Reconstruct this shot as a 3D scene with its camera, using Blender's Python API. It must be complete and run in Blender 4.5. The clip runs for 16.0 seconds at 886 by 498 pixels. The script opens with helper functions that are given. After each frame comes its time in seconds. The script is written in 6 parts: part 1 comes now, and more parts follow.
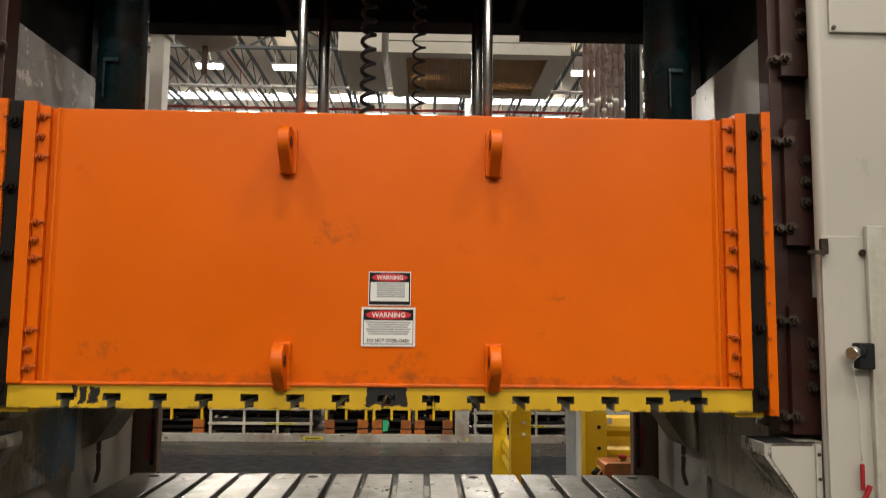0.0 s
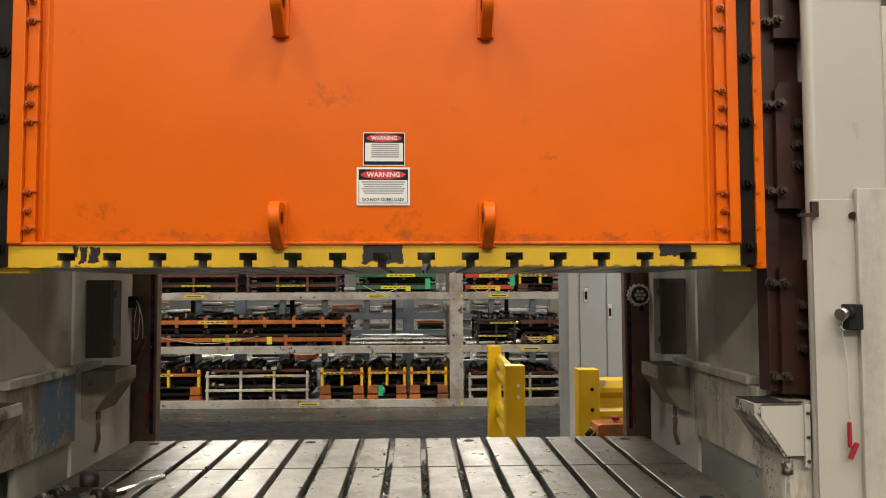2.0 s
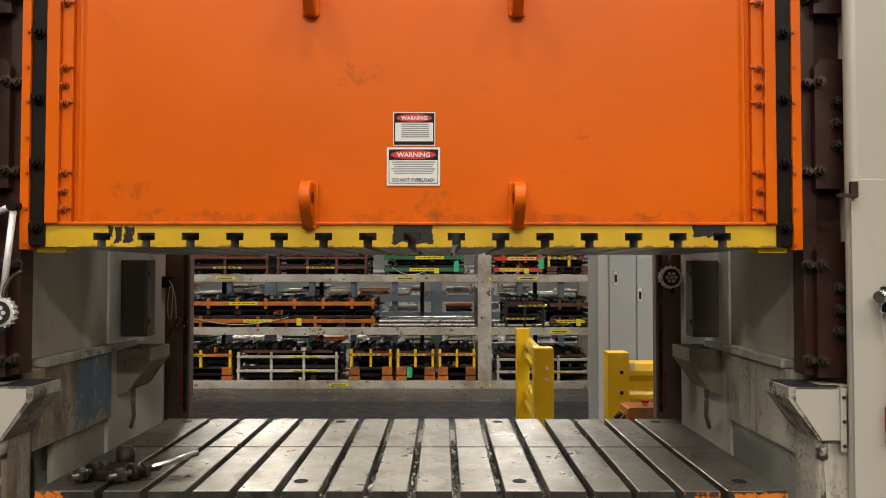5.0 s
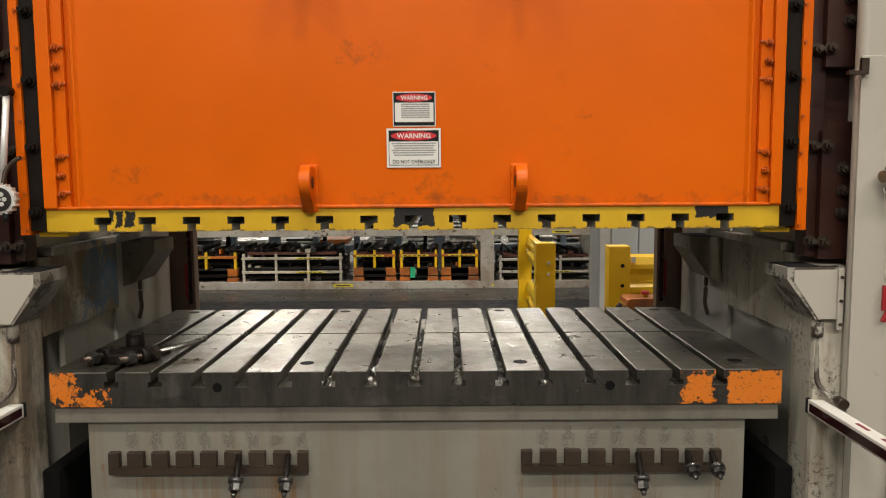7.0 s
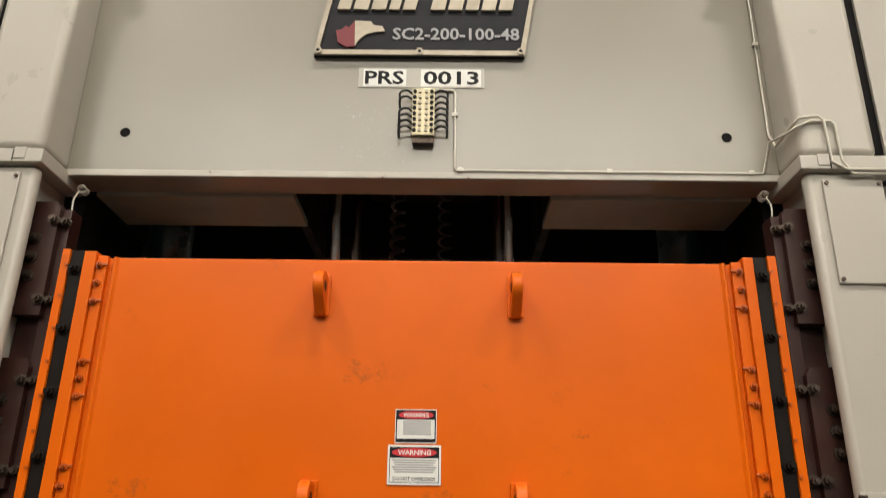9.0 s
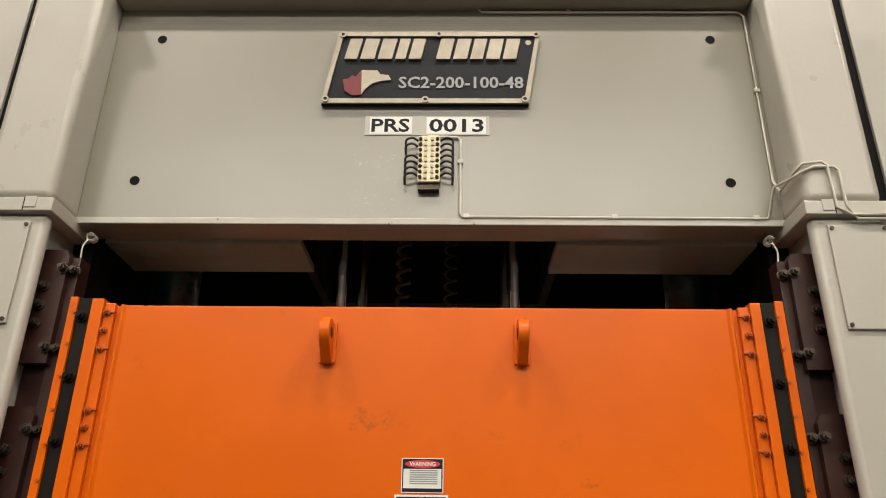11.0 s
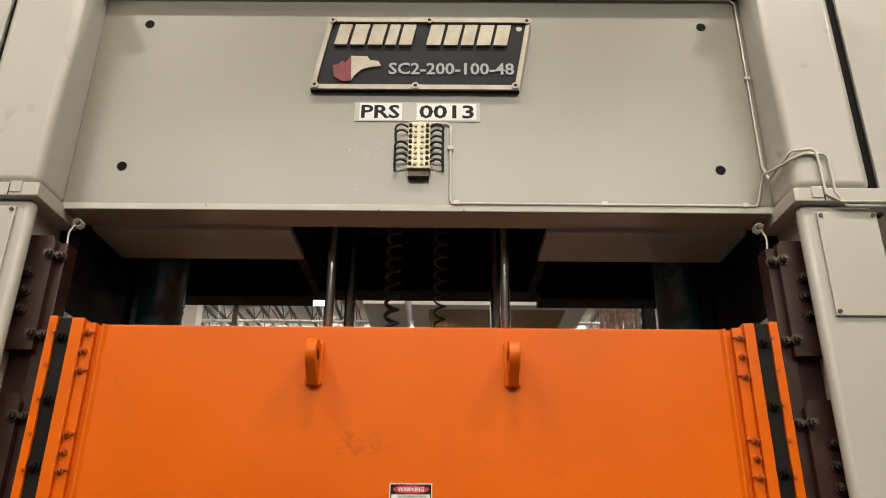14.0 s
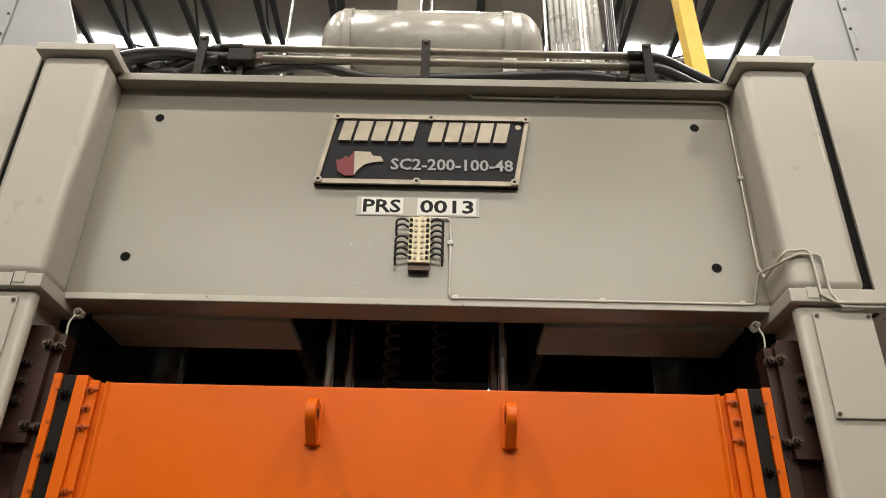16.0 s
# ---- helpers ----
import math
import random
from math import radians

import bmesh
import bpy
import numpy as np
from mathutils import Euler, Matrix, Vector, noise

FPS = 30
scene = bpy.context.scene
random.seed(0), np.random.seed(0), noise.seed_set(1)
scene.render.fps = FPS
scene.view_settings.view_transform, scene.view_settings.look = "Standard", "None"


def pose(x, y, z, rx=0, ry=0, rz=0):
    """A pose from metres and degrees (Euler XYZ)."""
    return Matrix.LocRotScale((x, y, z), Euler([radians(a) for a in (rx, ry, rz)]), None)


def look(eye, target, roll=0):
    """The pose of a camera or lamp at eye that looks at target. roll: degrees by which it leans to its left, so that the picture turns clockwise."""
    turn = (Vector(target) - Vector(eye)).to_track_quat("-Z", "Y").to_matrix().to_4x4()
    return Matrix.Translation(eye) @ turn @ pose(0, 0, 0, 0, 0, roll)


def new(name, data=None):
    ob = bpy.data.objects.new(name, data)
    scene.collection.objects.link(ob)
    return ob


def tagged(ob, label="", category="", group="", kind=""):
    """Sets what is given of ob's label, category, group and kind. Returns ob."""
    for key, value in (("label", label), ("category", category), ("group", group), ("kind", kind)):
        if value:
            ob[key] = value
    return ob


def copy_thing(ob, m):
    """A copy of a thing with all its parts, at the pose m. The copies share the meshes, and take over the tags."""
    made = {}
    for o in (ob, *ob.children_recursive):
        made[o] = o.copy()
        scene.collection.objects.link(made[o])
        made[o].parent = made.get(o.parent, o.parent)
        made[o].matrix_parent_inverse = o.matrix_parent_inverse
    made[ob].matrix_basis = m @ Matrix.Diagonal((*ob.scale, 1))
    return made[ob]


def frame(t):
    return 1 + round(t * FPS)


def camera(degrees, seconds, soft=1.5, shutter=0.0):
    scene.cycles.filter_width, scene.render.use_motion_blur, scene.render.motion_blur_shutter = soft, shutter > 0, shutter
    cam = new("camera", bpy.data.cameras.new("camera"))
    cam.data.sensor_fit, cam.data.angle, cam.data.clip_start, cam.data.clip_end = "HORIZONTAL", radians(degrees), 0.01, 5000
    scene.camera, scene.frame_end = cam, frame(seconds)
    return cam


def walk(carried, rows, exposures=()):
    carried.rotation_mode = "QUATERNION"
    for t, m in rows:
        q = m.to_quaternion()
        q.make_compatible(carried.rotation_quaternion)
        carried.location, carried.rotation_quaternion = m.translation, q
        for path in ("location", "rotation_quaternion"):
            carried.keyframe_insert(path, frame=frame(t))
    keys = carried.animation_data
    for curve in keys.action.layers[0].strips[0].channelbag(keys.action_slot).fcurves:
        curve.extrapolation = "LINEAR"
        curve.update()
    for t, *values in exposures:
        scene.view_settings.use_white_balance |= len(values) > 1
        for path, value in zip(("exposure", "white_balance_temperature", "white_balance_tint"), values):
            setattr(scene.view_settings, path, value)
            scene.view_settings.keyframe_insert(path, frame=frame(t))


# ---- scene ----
cam = camera(61.0, 16.0, soft=1.0, shutter=0.4)
PATH = [
    (0, (0.115, -2.582, 1.652), (0.171, -0.592, 1.847), 0.6),
    (0.5, (0.11, -2.576, 1.652), (0.173, -0.58, 1.75), 0.5),
    (1, (0.112, -2.584, 1.654), (0.196, -0.587, 1.721), 0.0),
    (1.5, (0.119, -2.59, 1.66), (0.207, -0.594, 1.75), -0.3),
    (2, (0.111, -2.594, 1.659), (0.187, -0.599, 1.762), -0.2),
    (2.5, (0.114, -2.59, 1.662), (0.177, -0.593, 1.756), -0.3),
    (3, (0.105, -2.59, 1.652), (0.159, -0.592, 1.736), -0.4),
    (3.5, (0.11, -2.586, 1.654), (0.149, -0.588, 1.728), -0.4),
    (6, (0.101, -2.587, 1.635), (0.086, -0.587, 1.655), -0.0),
    (6.5, (0.105, -2.581, 1.597), (0.092, -0.584, 1.488), -0.4),
    (7, (0.11, -2.58, 1.574), (0.103, -0.589, 1.384), -0.4),
    (7.5, (0.116, -2.609, 1.633), (0.126, -0.609, 1.613), 0.1),
    (8, (0.131, -2.634, 1.741), (0.143, -0.66, 2.058), 0.3),
    (8.5, (0.126, -2.658, 1.811), (0.12, -0.739, 2.375), 0.6),
    (9, (0.121, -2.675, 1.831), (0.101, -0.799, 2.525), 0.8),
    (9.5, (0.117, -2.693, 1.856), (0.081, -0.856, 2.645), 1.2),
    (12, (0.124, -2.685, 1.846), (0.09, -0.848, 2.637), 0.5),
    (12.5, (0.124, -2.678, 1.839), (0.093, -0.836, 2.619), 0.5),
    (13, (0.129, -2.676, 1.834), (0.097, -0.832, 2.608), 0.5),
    (13.5, (0.134, -2.678, 1.831), (0.108, -0.832, 2.6), 0.7),
    (14, (0.126, -2.674, 1.836), (0.113, -0.83, 2.608), 0.6),
    (14.5, (0.136, -2.665, 1.83), (0.119, -0.819, 2.599), 0.8),
    (15, (0.129, -2.672, 1.836), (0.113, -0.834, 2.626), 1.0),
    (15.5, (0.129, -2.721, 1.886), (0.109, -0.941, 2.799), 1.5),
    (16, (0.121, -2.73, 1.897), (0.11, -0.971, 2.849), 1.3),
]
walk(cam, [(t, look(eye, target, roll)) for t, eye, target, roll in PATH],
     [(0, -0.26), (0.7, -0.24), (1.3, -0.04), (3.5, -0.05), (6.0, -0.22), (7.0, -0.16), (7.5, 0.03), (8.0, 0.18), (8.5, 0.06), (9.0, -0.05), (9.5, -0.04), (12.0, -0.07), (13.5, -0.08), (14.5, 0.0), (15.0, -0.03), (15.5, -0.14), (16.0, -0.24)])

# ---- light ----
world = bpy.data.worlds.new("hall_air")
scene.world = world
world.use_nodes = True
world.node_tree.nodes["Background"].inputs["Color"].default_value = (0.75, 0.85, 1.0, 1)
world.node_tree.nodes["Background"].inputs["Strength"].default_value = 0.25


def bay_and_fill(x, y, z, sx, sy, watts, colour=(1.0, 0.93, 0.82)):
    data = bpy.data.lights.new("bay_and_fill_light", "AREA")
    data.shape, data.size, data.size_y, data.energy, data.color = "RECTANGLE", sx, sy, watts, colour
    ob = new("bay_and_fill_light", data)
    ob.matrix_world = pose(x, y, z)
    return ob


# lamp rows of the hall in front of and above the press, and behind it, plus added fill
# y -6 and y 1.1 to 9.7: unseen fill lights, added for brightness
LAMPS_AND_FILL = ((-4.4, -4.2, 430, 1.2), (0.4, -4.2, 430, 1.2), (5.0, -4.2, 430, 1.2), (-9.5, -6.0, 330, 1.2), (9.5, -6.0, 330, 1.2),
         (-8.6, -14.5, 560, 3.6), (-4.4, -14.5, 700, 3.6), (0.4, -14.5, 900, 3.6), (5.0, -14.5, 700, 3.6), (9.5, -14.5, 560, 3.6),
         (-4.4, -26.0, 850, 1.2), (5.0, -26.0, 850, 1.2), (-4.8, 1.1, 520, 1.2), (0.3, 4.6, 480, 1.2), (4.8, 1.1, 520, 1.2), (-0.8, 9.7, 380, 1.2),
         (-7.8, 16.5, 1300, 1.2), (0.22, 16.5, 1000, 1.2), (-7.8, 30.4, 2300, 1.2), (3.3, 30.4, 1900, 1.2))
for lx, ly, lw, wide in LAMPS_AND_FILL:
    bay_and_fill(lx, ly, 10.82, wide, 0.5, lw)


# ---- materials ----
def nodes_of(name):
    mat = bpy.data.materials.new(name)
    mat.use_nodes = True
    nt = mat.node_tree
    return mat, nt, nt.nodes["Principled BSDF"]


def link(nt, a, b):
    nt.links.new(a, b)


def noise_node(nt, scale, detail=4.0, rough=0.55, coord="Object", stretch=None, offset=0.0):
    tc = nt.nodes.new("ShaderNodeTexCoord")
    n = nt.nodes.new("ShaderNodeTexNoise")
    n.inputs["Scale"].default_value, n.inputs["Detail"].default_value, n.inputs["Roughness"].default_value = scale, detail, rough
    mp = nt.nodes.new("ShaderNodeMapping")
    mp.inputs["Scale"].default_value = stretch or (1, 1, 1)
    mp.inputs["Location"].default_value = (offset, offset * 1.7, offset * 0.6)
    link(nt, tc.outputs[coord], mp.inputs["Vector"])
    link(nt, mp.outputs["Vector"], n.inputs["Vector"])
    return n.outputs["Fac"]


def ramp(nt, fac, stops):
    r = nt.nodes.new("ShaderNodeValToRGB")
    el = r.color_ramp.elements
    while len(el) < len(stops):
        el.new(0.5)
    for e, (p, c) in zip(el, stops):
        e.position, e.color = p, (*c, 1) if len(c) == 3 else c
    link(nt, fac, r.inputs["Fac"])
    return r.outputs["Color"]


def mix(nt, fac, a, b):
    m = nt.nodes.new("ShaderNodeMix")
    m.data_type = "RGBA"
    for sock, v in ((m.inputs[0], fac), (m.inputs[6], a), (m.inputs[7], b)):
        if isinstance(v, (int, float)):
            sock.default_value = v
        elif isinstance(v, tuple):
            sock.default_value = (*v, 1)
        else:
            link(nt, v, sock)
    return m.outputs[2]


def calc(nt, op, a, b=0.0):
    m = nt.nodes.new("ShaderNodeMath")
    m.operation = op
    for sock, v in ((m.inputs[0], a), (m.inputs[1], b)):
        if isinstance(v, (int, float)):
            sock.default_value = v
        else:
            link(nt, v, sock)
    return m.outputs[0]


def bump(nt, bsdf, height, strength=0.2, distance=0.002):
    b = nt.nodes.new("ShaderNodeBump")
    b.inputs["Strength"].default_value, b.inputs["Distance"].default_value = strength, distance
    link(nt, height, b.inputs["Height"])
    link(nt, b.outputs["Normal"], bsdf.inputs["Normal"])


def grey(v):
    return (v, v, v)


def surface(name, base, dark=None, dirt=None, dirt_amount=0.0, rough=0.5, metal=0.0, scale=3.0, grain=60.0, bump_strength=0.12,
            chips=None, chip_level=0.72, streak=False, spread=0.12, coat=0.0):
    """Paint or metal with broad tone variation, grain, dirt or streaks, and chips down to another colour."""
    mat, nt, b = nodes_of(name)
    dark = dark or tuple(c * 0.78 for c in base)
    broad, fine = noise_node(nt, scale, 5), noise_node(nt, grain, 3)
    col = ramp(nt, broad, [(0.5 - spread * 2, dark), (0.5 + spread * 2, base)])
    col = mix(nt, calc(nt, "MULTIPLY", fine, 0.16), col, tuple(c * 0.6 for c in base))
    if dirt:
        d = noise_node(nt, 2.2, 7, 0.65, stretch=(2.2, 2.2, 0.35) if streak else None, offset=3.1)
        spots = noise_node(nt, 26, 5, 0.7, offset=7.7)
        f = calc(nt, "ADD", calc(nt, "MULTIPLY", d, 0.75), calc(nt, "MULTIPLY", spots, 0.25))
        lo = 0.62 - 0.35 * dirt_amount
        col = mix(nt, ramp(nt, f, [(lo, (0, 0, 0)), (lo + 0.16, grey(min(1, 0.35 + dirt_amount * 0.6)))]), col, dirt)
    if chips:
        c = noise_node(nt, 9, 8, 0.72, offset=11.0)
        col = mix(nt, ramp(nt, c, [(chip_level - 0.01, (0, 0, 0)), (chip_level + 0.01, (1, 1, 1))]), col, chips)
    link(nt, col, b.inputs["Base Color"])
    r = ramp(nt, noise_node(nt, 7, 5, offset=5.0), [(0.3, grey(max(0.04, rough - 0.1))), (0.7, grey(min(1, rough + 0.12)))])
    link(nt, r, b.inputs["Roughness"])
    b.inputs["Metallic"].default_value = metal
    b.inputs["Coat Weight"].default_value = coat
    bump(nt, b, calc(nt, "ADD", calc(nt, "MULTIPLY", fine, 0.6), broad), bump_strength, 0.003)
    return mat


def plain(name, colour, rough=0.5, metal=0.0):
    mat, nt, b = nodes_of(name)
    n = noise_node(nt, 30, 3)
    link(nt, mix(nt, calc(nt, "MULTIPLY", n, 0.25), colour, tuple(c * 0.6 for c in colour)), b.inputs["Base Color"])
    b.inputs["Roughness"].default_value, b.inputs["Metallic"].default_value = rough, metal
    return mat


def glow(name, colour, strength):
    mat, nt, b = nodes_of(name)
    b.inputs["Base Color"].default_value = (*colour, 1)
    b.inputs["Emission Color"].default_value = (*colour, 1)
    b.inputs["Emission Strength"].default_value = strength
    return mat


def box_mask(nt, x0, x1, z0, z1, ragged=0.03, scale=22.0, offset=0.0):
    """1 inside a ragged-edged rectangle of the object's x and z."""
    tc = nt.nodes.new("ShaderNodeTexCoord")
    sp = nt.nodes.new("ShaderNodeSeparateXYZ")
    link(nt, tc.outputs["Object"], sp.inputs[0])
    n = calc(nt, "MULTIPLY", calc(nt, "SUBTRACT", noise_node(nt, scale, 6, 0.7, offset=offset), 0.5), ragged * 4)
    dx = calc(nt, "SUBTRACT", (x1 - x0) / 2, calc(nt, "ABSOLUTE", calc(nt, "SUBTRACT", sp.outputs[0], (x0 + x1) / 2)))
    dz = calc(nt, "SUBTRACT", (z1 - z0) / 2, calc(nt, "ABSOLUTE", calc(nt, "SUBTRACT", sp.outputs[2], (z0 + z1) / 2)))
    return calc(nt, "GREATER_THAN", calc(nt, "ADD", calc(nt, "MINIMUM", dx, dz), n), 0.0)


def orange_paint():
    mat, nt, b = nodes_of("orange_slide_paint")
    broad = noise_node(nt, 1.3, 4)
    col = ramp(nt, broad, [(0.3, (0.60, 0.102, 0.001)), (0.7, (0.71, 0.125, 0.0015))])
    smudge = noise_node(nt, 5, 8, 0.7, offset=4.0)
    col = mix(nt, ramp(nt, smudge, [(0.62, (0, 0, 0)), (0.78, grey(0.55))]), col, (0.30, 0.07, 0.012))
    scr = noise_node(nt, 14, 6, 0.75, stretch=(1.0, 1.0, 0.45), offset=9.0)
    col = mix(nt, ramp(nt, scr, [(0.735, (0, 0, 0)), (0.75, grey(0.6))]), col, (0.16, 0.06, 0.03))
    rub = calc(nt, "MULTIPLY", box_mask(nt, -1.14, 1.14, 1.78, 1.845, 0.035, 9, 1.0), ramp(nt, noise_node(nt, 9, 8, 0.75, offset=1.5), [(0.45, (0, 0, 0)), (0.62, grey(0.6))]))
    col = mix(nt, rub, col, (0.25, 0.06, 0.012))
    for x0, x1, z0, z1, k in ((0.0, 0.14, 1.83, 1.93, 2.0), (-0.25, -0.12, 2.28, 2.36, 4.0), (0.55, 0.62, 2.1, 2.13, 5.0), (-1.05, -0.9, 1.9, 1.96, 6.0)):
        spot = calc(nt, "MULTIPLY", box_mask(nt, x0, x1, z0, z1, 0.03, 16, k), ramp(nt, noise_node(nt, 30, 7, 0.75, offset=k), [(0.48, (0, 0, 0)), (0.60, grey(0.45))]))
        col = mix(nt, spot, col, (0.22, 0.065, 0.015))
    link(nt, col, b.inputs["Base Color"])
    b.inputs["Specular IOR Level"].default_value = 0.22
    link(nt, ramp(nt, noise_node(nt, 2.5, 5, offset=2.0), [(0.3, grey(0.30)), (0.7, grey(0.40))]), b.inputs["Roughness"])
    bump(nt, b, calc(nt, "ADD", noise_node(nt, 2.2, 3, offset=6), calc(nt, "MULTIPLY", noise_node(nt, 160, 2), 0.10)), 0.35, 0.004)
    return mat


def bolster_steel():
    mat, nt, b = nodes_of("oily_machined_steel")
    broad = noise_node(nt, 2.2, 6, 0.6)
    col = ramp(nt, broad, [(0.35, (0.165, 0.152, 0.126)), (0.65, (0.23, 0.212, 0.174))])
    stain = noise_node(nt, 4.5, 9, 0.72, stretch=(1.0, 0.7, 1.0), offset=3.0)
    smask = ramp(nt, stain, [(0.575, (0, 0, 0)), (0.60, grey(0.6)), (0.72, grey(0.85))])
    col = mix(nt, smask, col, (0.085, 0.056, 0.030))
    # reflected hall light put into the colour: bright left centre, darker towards the sides
    worn_sheen = calc(nt, "MAXIMUM", box_mask(nt, -0.88, 0.04, 0.5, 1.3, 0.16, 4, 6.0), 0.16)
    col = mix(nt, worn_sheen, (0.10, 0.088, 0.07), col)
    rust = ramp(nt, noise_node(nt, 6.5, 8, 0.75, offset=13.0), [(0.59, (0, 0, 0)), (0.65, grey(0.65))])
    col = mix(nt, rust, col, (0.11, 0.058, 0.022))
    specks = ramp(nt, noise_node(nt, 95, 8, 0.85, offset=8.0), [(0.60, (0, 0, 0)), (0.64, grey(0.7))])
    col = mix(nt, specks, col, (0.055, 0.042, 0.03))
    tc = nt.nodes.new("ShaderNodeTexCoord")
    sp = nt.nodes.new("ShaderNodeSeparateXYZ")
    link(nt, tc.outputs["Object"], sp.inputs[0])
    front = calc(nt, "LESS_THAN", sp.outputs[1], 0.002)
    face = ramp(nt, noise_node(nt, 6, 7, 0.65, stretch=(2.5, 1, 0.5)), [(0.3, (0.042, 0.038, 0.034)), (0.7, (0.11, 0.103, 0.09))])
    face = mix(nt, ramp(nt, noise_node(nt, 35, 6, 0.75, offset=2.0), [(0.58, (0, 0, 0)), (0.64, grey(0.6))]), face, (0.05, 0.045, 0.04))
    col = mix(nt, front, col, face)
    paint = calc(nt, "MAXIMUM", box_mask(nt, 1.098, 1.30, 0.774, 0.892, 0.014, 40), box_mask(nt, 0.94, 1.045, 0.772, 0.887, 0.045, 34, 2.0))
    paint = calc(nt, "MAXIMUM", paint, box_mask(nt, -1.31, -1.20, 0.80, 0.90, 0.06, 34, 5.0))
    paint = calc(nt, "MAXIMUM", paint, box_mask(nt, -1.24, -1.10, 0.775, 0.815, 0.06, 44, 7.0))
    paint = calc(nt, "MULTIPLY", calc(nt, "MULTIPLY", paint, front), calc(nt, "LESS_THAN", noise_node(nt, 60, 5, 0.8, offset=4.4), 0.60))
    col = mix(nt, paint, col, (0.62, 0.17, 0.015))
    link(nt, col, b.inputs["Base Color"])
    link(nt, calc(nt, "SUBTRACT", calc(nt, "SUBTRACT", 0.72, calc(nt, "MULTIPLY", paint, 0.7)), calc(nt, "MULTIPLY", smask, 0.45)), b.inputs["Metallic"])
    rg = ramp(nt, noise_node(nt, 7, 7, 0.7, offset=1.0), [(0.35, grey(0.26)), (0.65, grey(0.48))])
    link(nt, mix(nt, ramp(nt, noise_node(nt, 16, 6, 0.75, offset=6.0), [(0.60, (0, 0, 0)), (0.67, grey(0.8))]), rg, grey(0.10)), b.inputs["Roughness"])
    bump(nt, b, calc(nt, "ADD", noise_node(nt, 60, 6, 0.75), calc(nt, "MULTIPLY", noise_node(nt, 300, 2, stretch=(1, 0.06, 1)), 0.4)), 0.32, 0.0025)
    return mat


def bed_paint():
    mat, nt, b = nodes_of("rust_streaked_bed_paint")
    col = ramp(nt, noise_node(nt, 1.8, 6), [(0.3, (0.165, 0.157, 0.13)), (0.7, (0.245, 0.233, 0.195))])
    run = noise_node(nt, 1.0, 7, 0.7, stretch=(22, 3, 1.1), offset=2.0)
    low = box_mask(nt, -1.12, -0.38, 0.25, 0.545, 0.03, 12)
    low = calc(nt, "MAXIMUM", low, box_mask(nt, 0.36, 1.10, 0.25, 0.545, 0.03, 12, 3.0))
    runs = calc(nt, "MULTIPLY", calc(nt, "ADD", calc(nt, "MULTIPLY", low, 0.75), 0.25), ramp(nt, run, [(0.50, (0, 0, 0)), (0.66, grey(0.9))]))
    col = mix(nt, runs, col, (0.17, 0.085, 0.028))
    scuff = calc(nt, "MAXIMUM", box_mask(nt, -1.05, -0.40, 0.618, 0.668, 0.045, 45), box_mask(nt, 0.40, 1.06, 0.618, 0.672, 0.045, 45, 3.0))
    dots = ramp(nt, noise_node(nt, 170, 6, 0.85, offset=9.0), [(0.42, (0, 0, 0)), (0.62, (1, 1, 1))])
    tc = nt.nodes.new("ShaderNodeTexCoord")
    sp = nt.nodes.new("ShaderNodeSeparateXYZ")
    link(nt, tc.outputs["Object"], sp.inputs[0])
    wob = calc(nt, "MULTIPLY", noise_node(nt, 30, 4, 0.7, offset=5.0), 1.6)
    wave = ramp(nt, calc(nt, "MULTIPLY", calc(nt, "ADD", calc(nt, "SINE", calc(nt, "MULTIPLY", sp.outputs[0], 72.6)), wob), 0.5), [(0.15, (0, 0, 0)), (0.75, (1, 1, 1))])
    col = mix(nt, calc(nt, "MULTIPLY", calc(nt, "MULTIPLY", scuff, dots), calc(nt, "MULTIPLY", wave, 0.95)), col, (0.05, 0.045, 0.04))
    col = mix(nt, ramp(nt, noise_node(nt, 30, 8, 0.75, offset=1.0), [(0.665, (0, 0, 0)), (0.69, grey(0.8))]), col, (0.05, 0.04, 0.03))
    link(nt, col, b.inputs["Base Color"])
    link(nt, ramp(nt, noise_node(nt, 5, 5), [(0.3, grey(0.3)), (0.7, grey(0.5))]), b.inputs["Roughness"])
    bump(nt, b, noise_node(nt, 40, 5), 0.12, 0.003)
    return mat


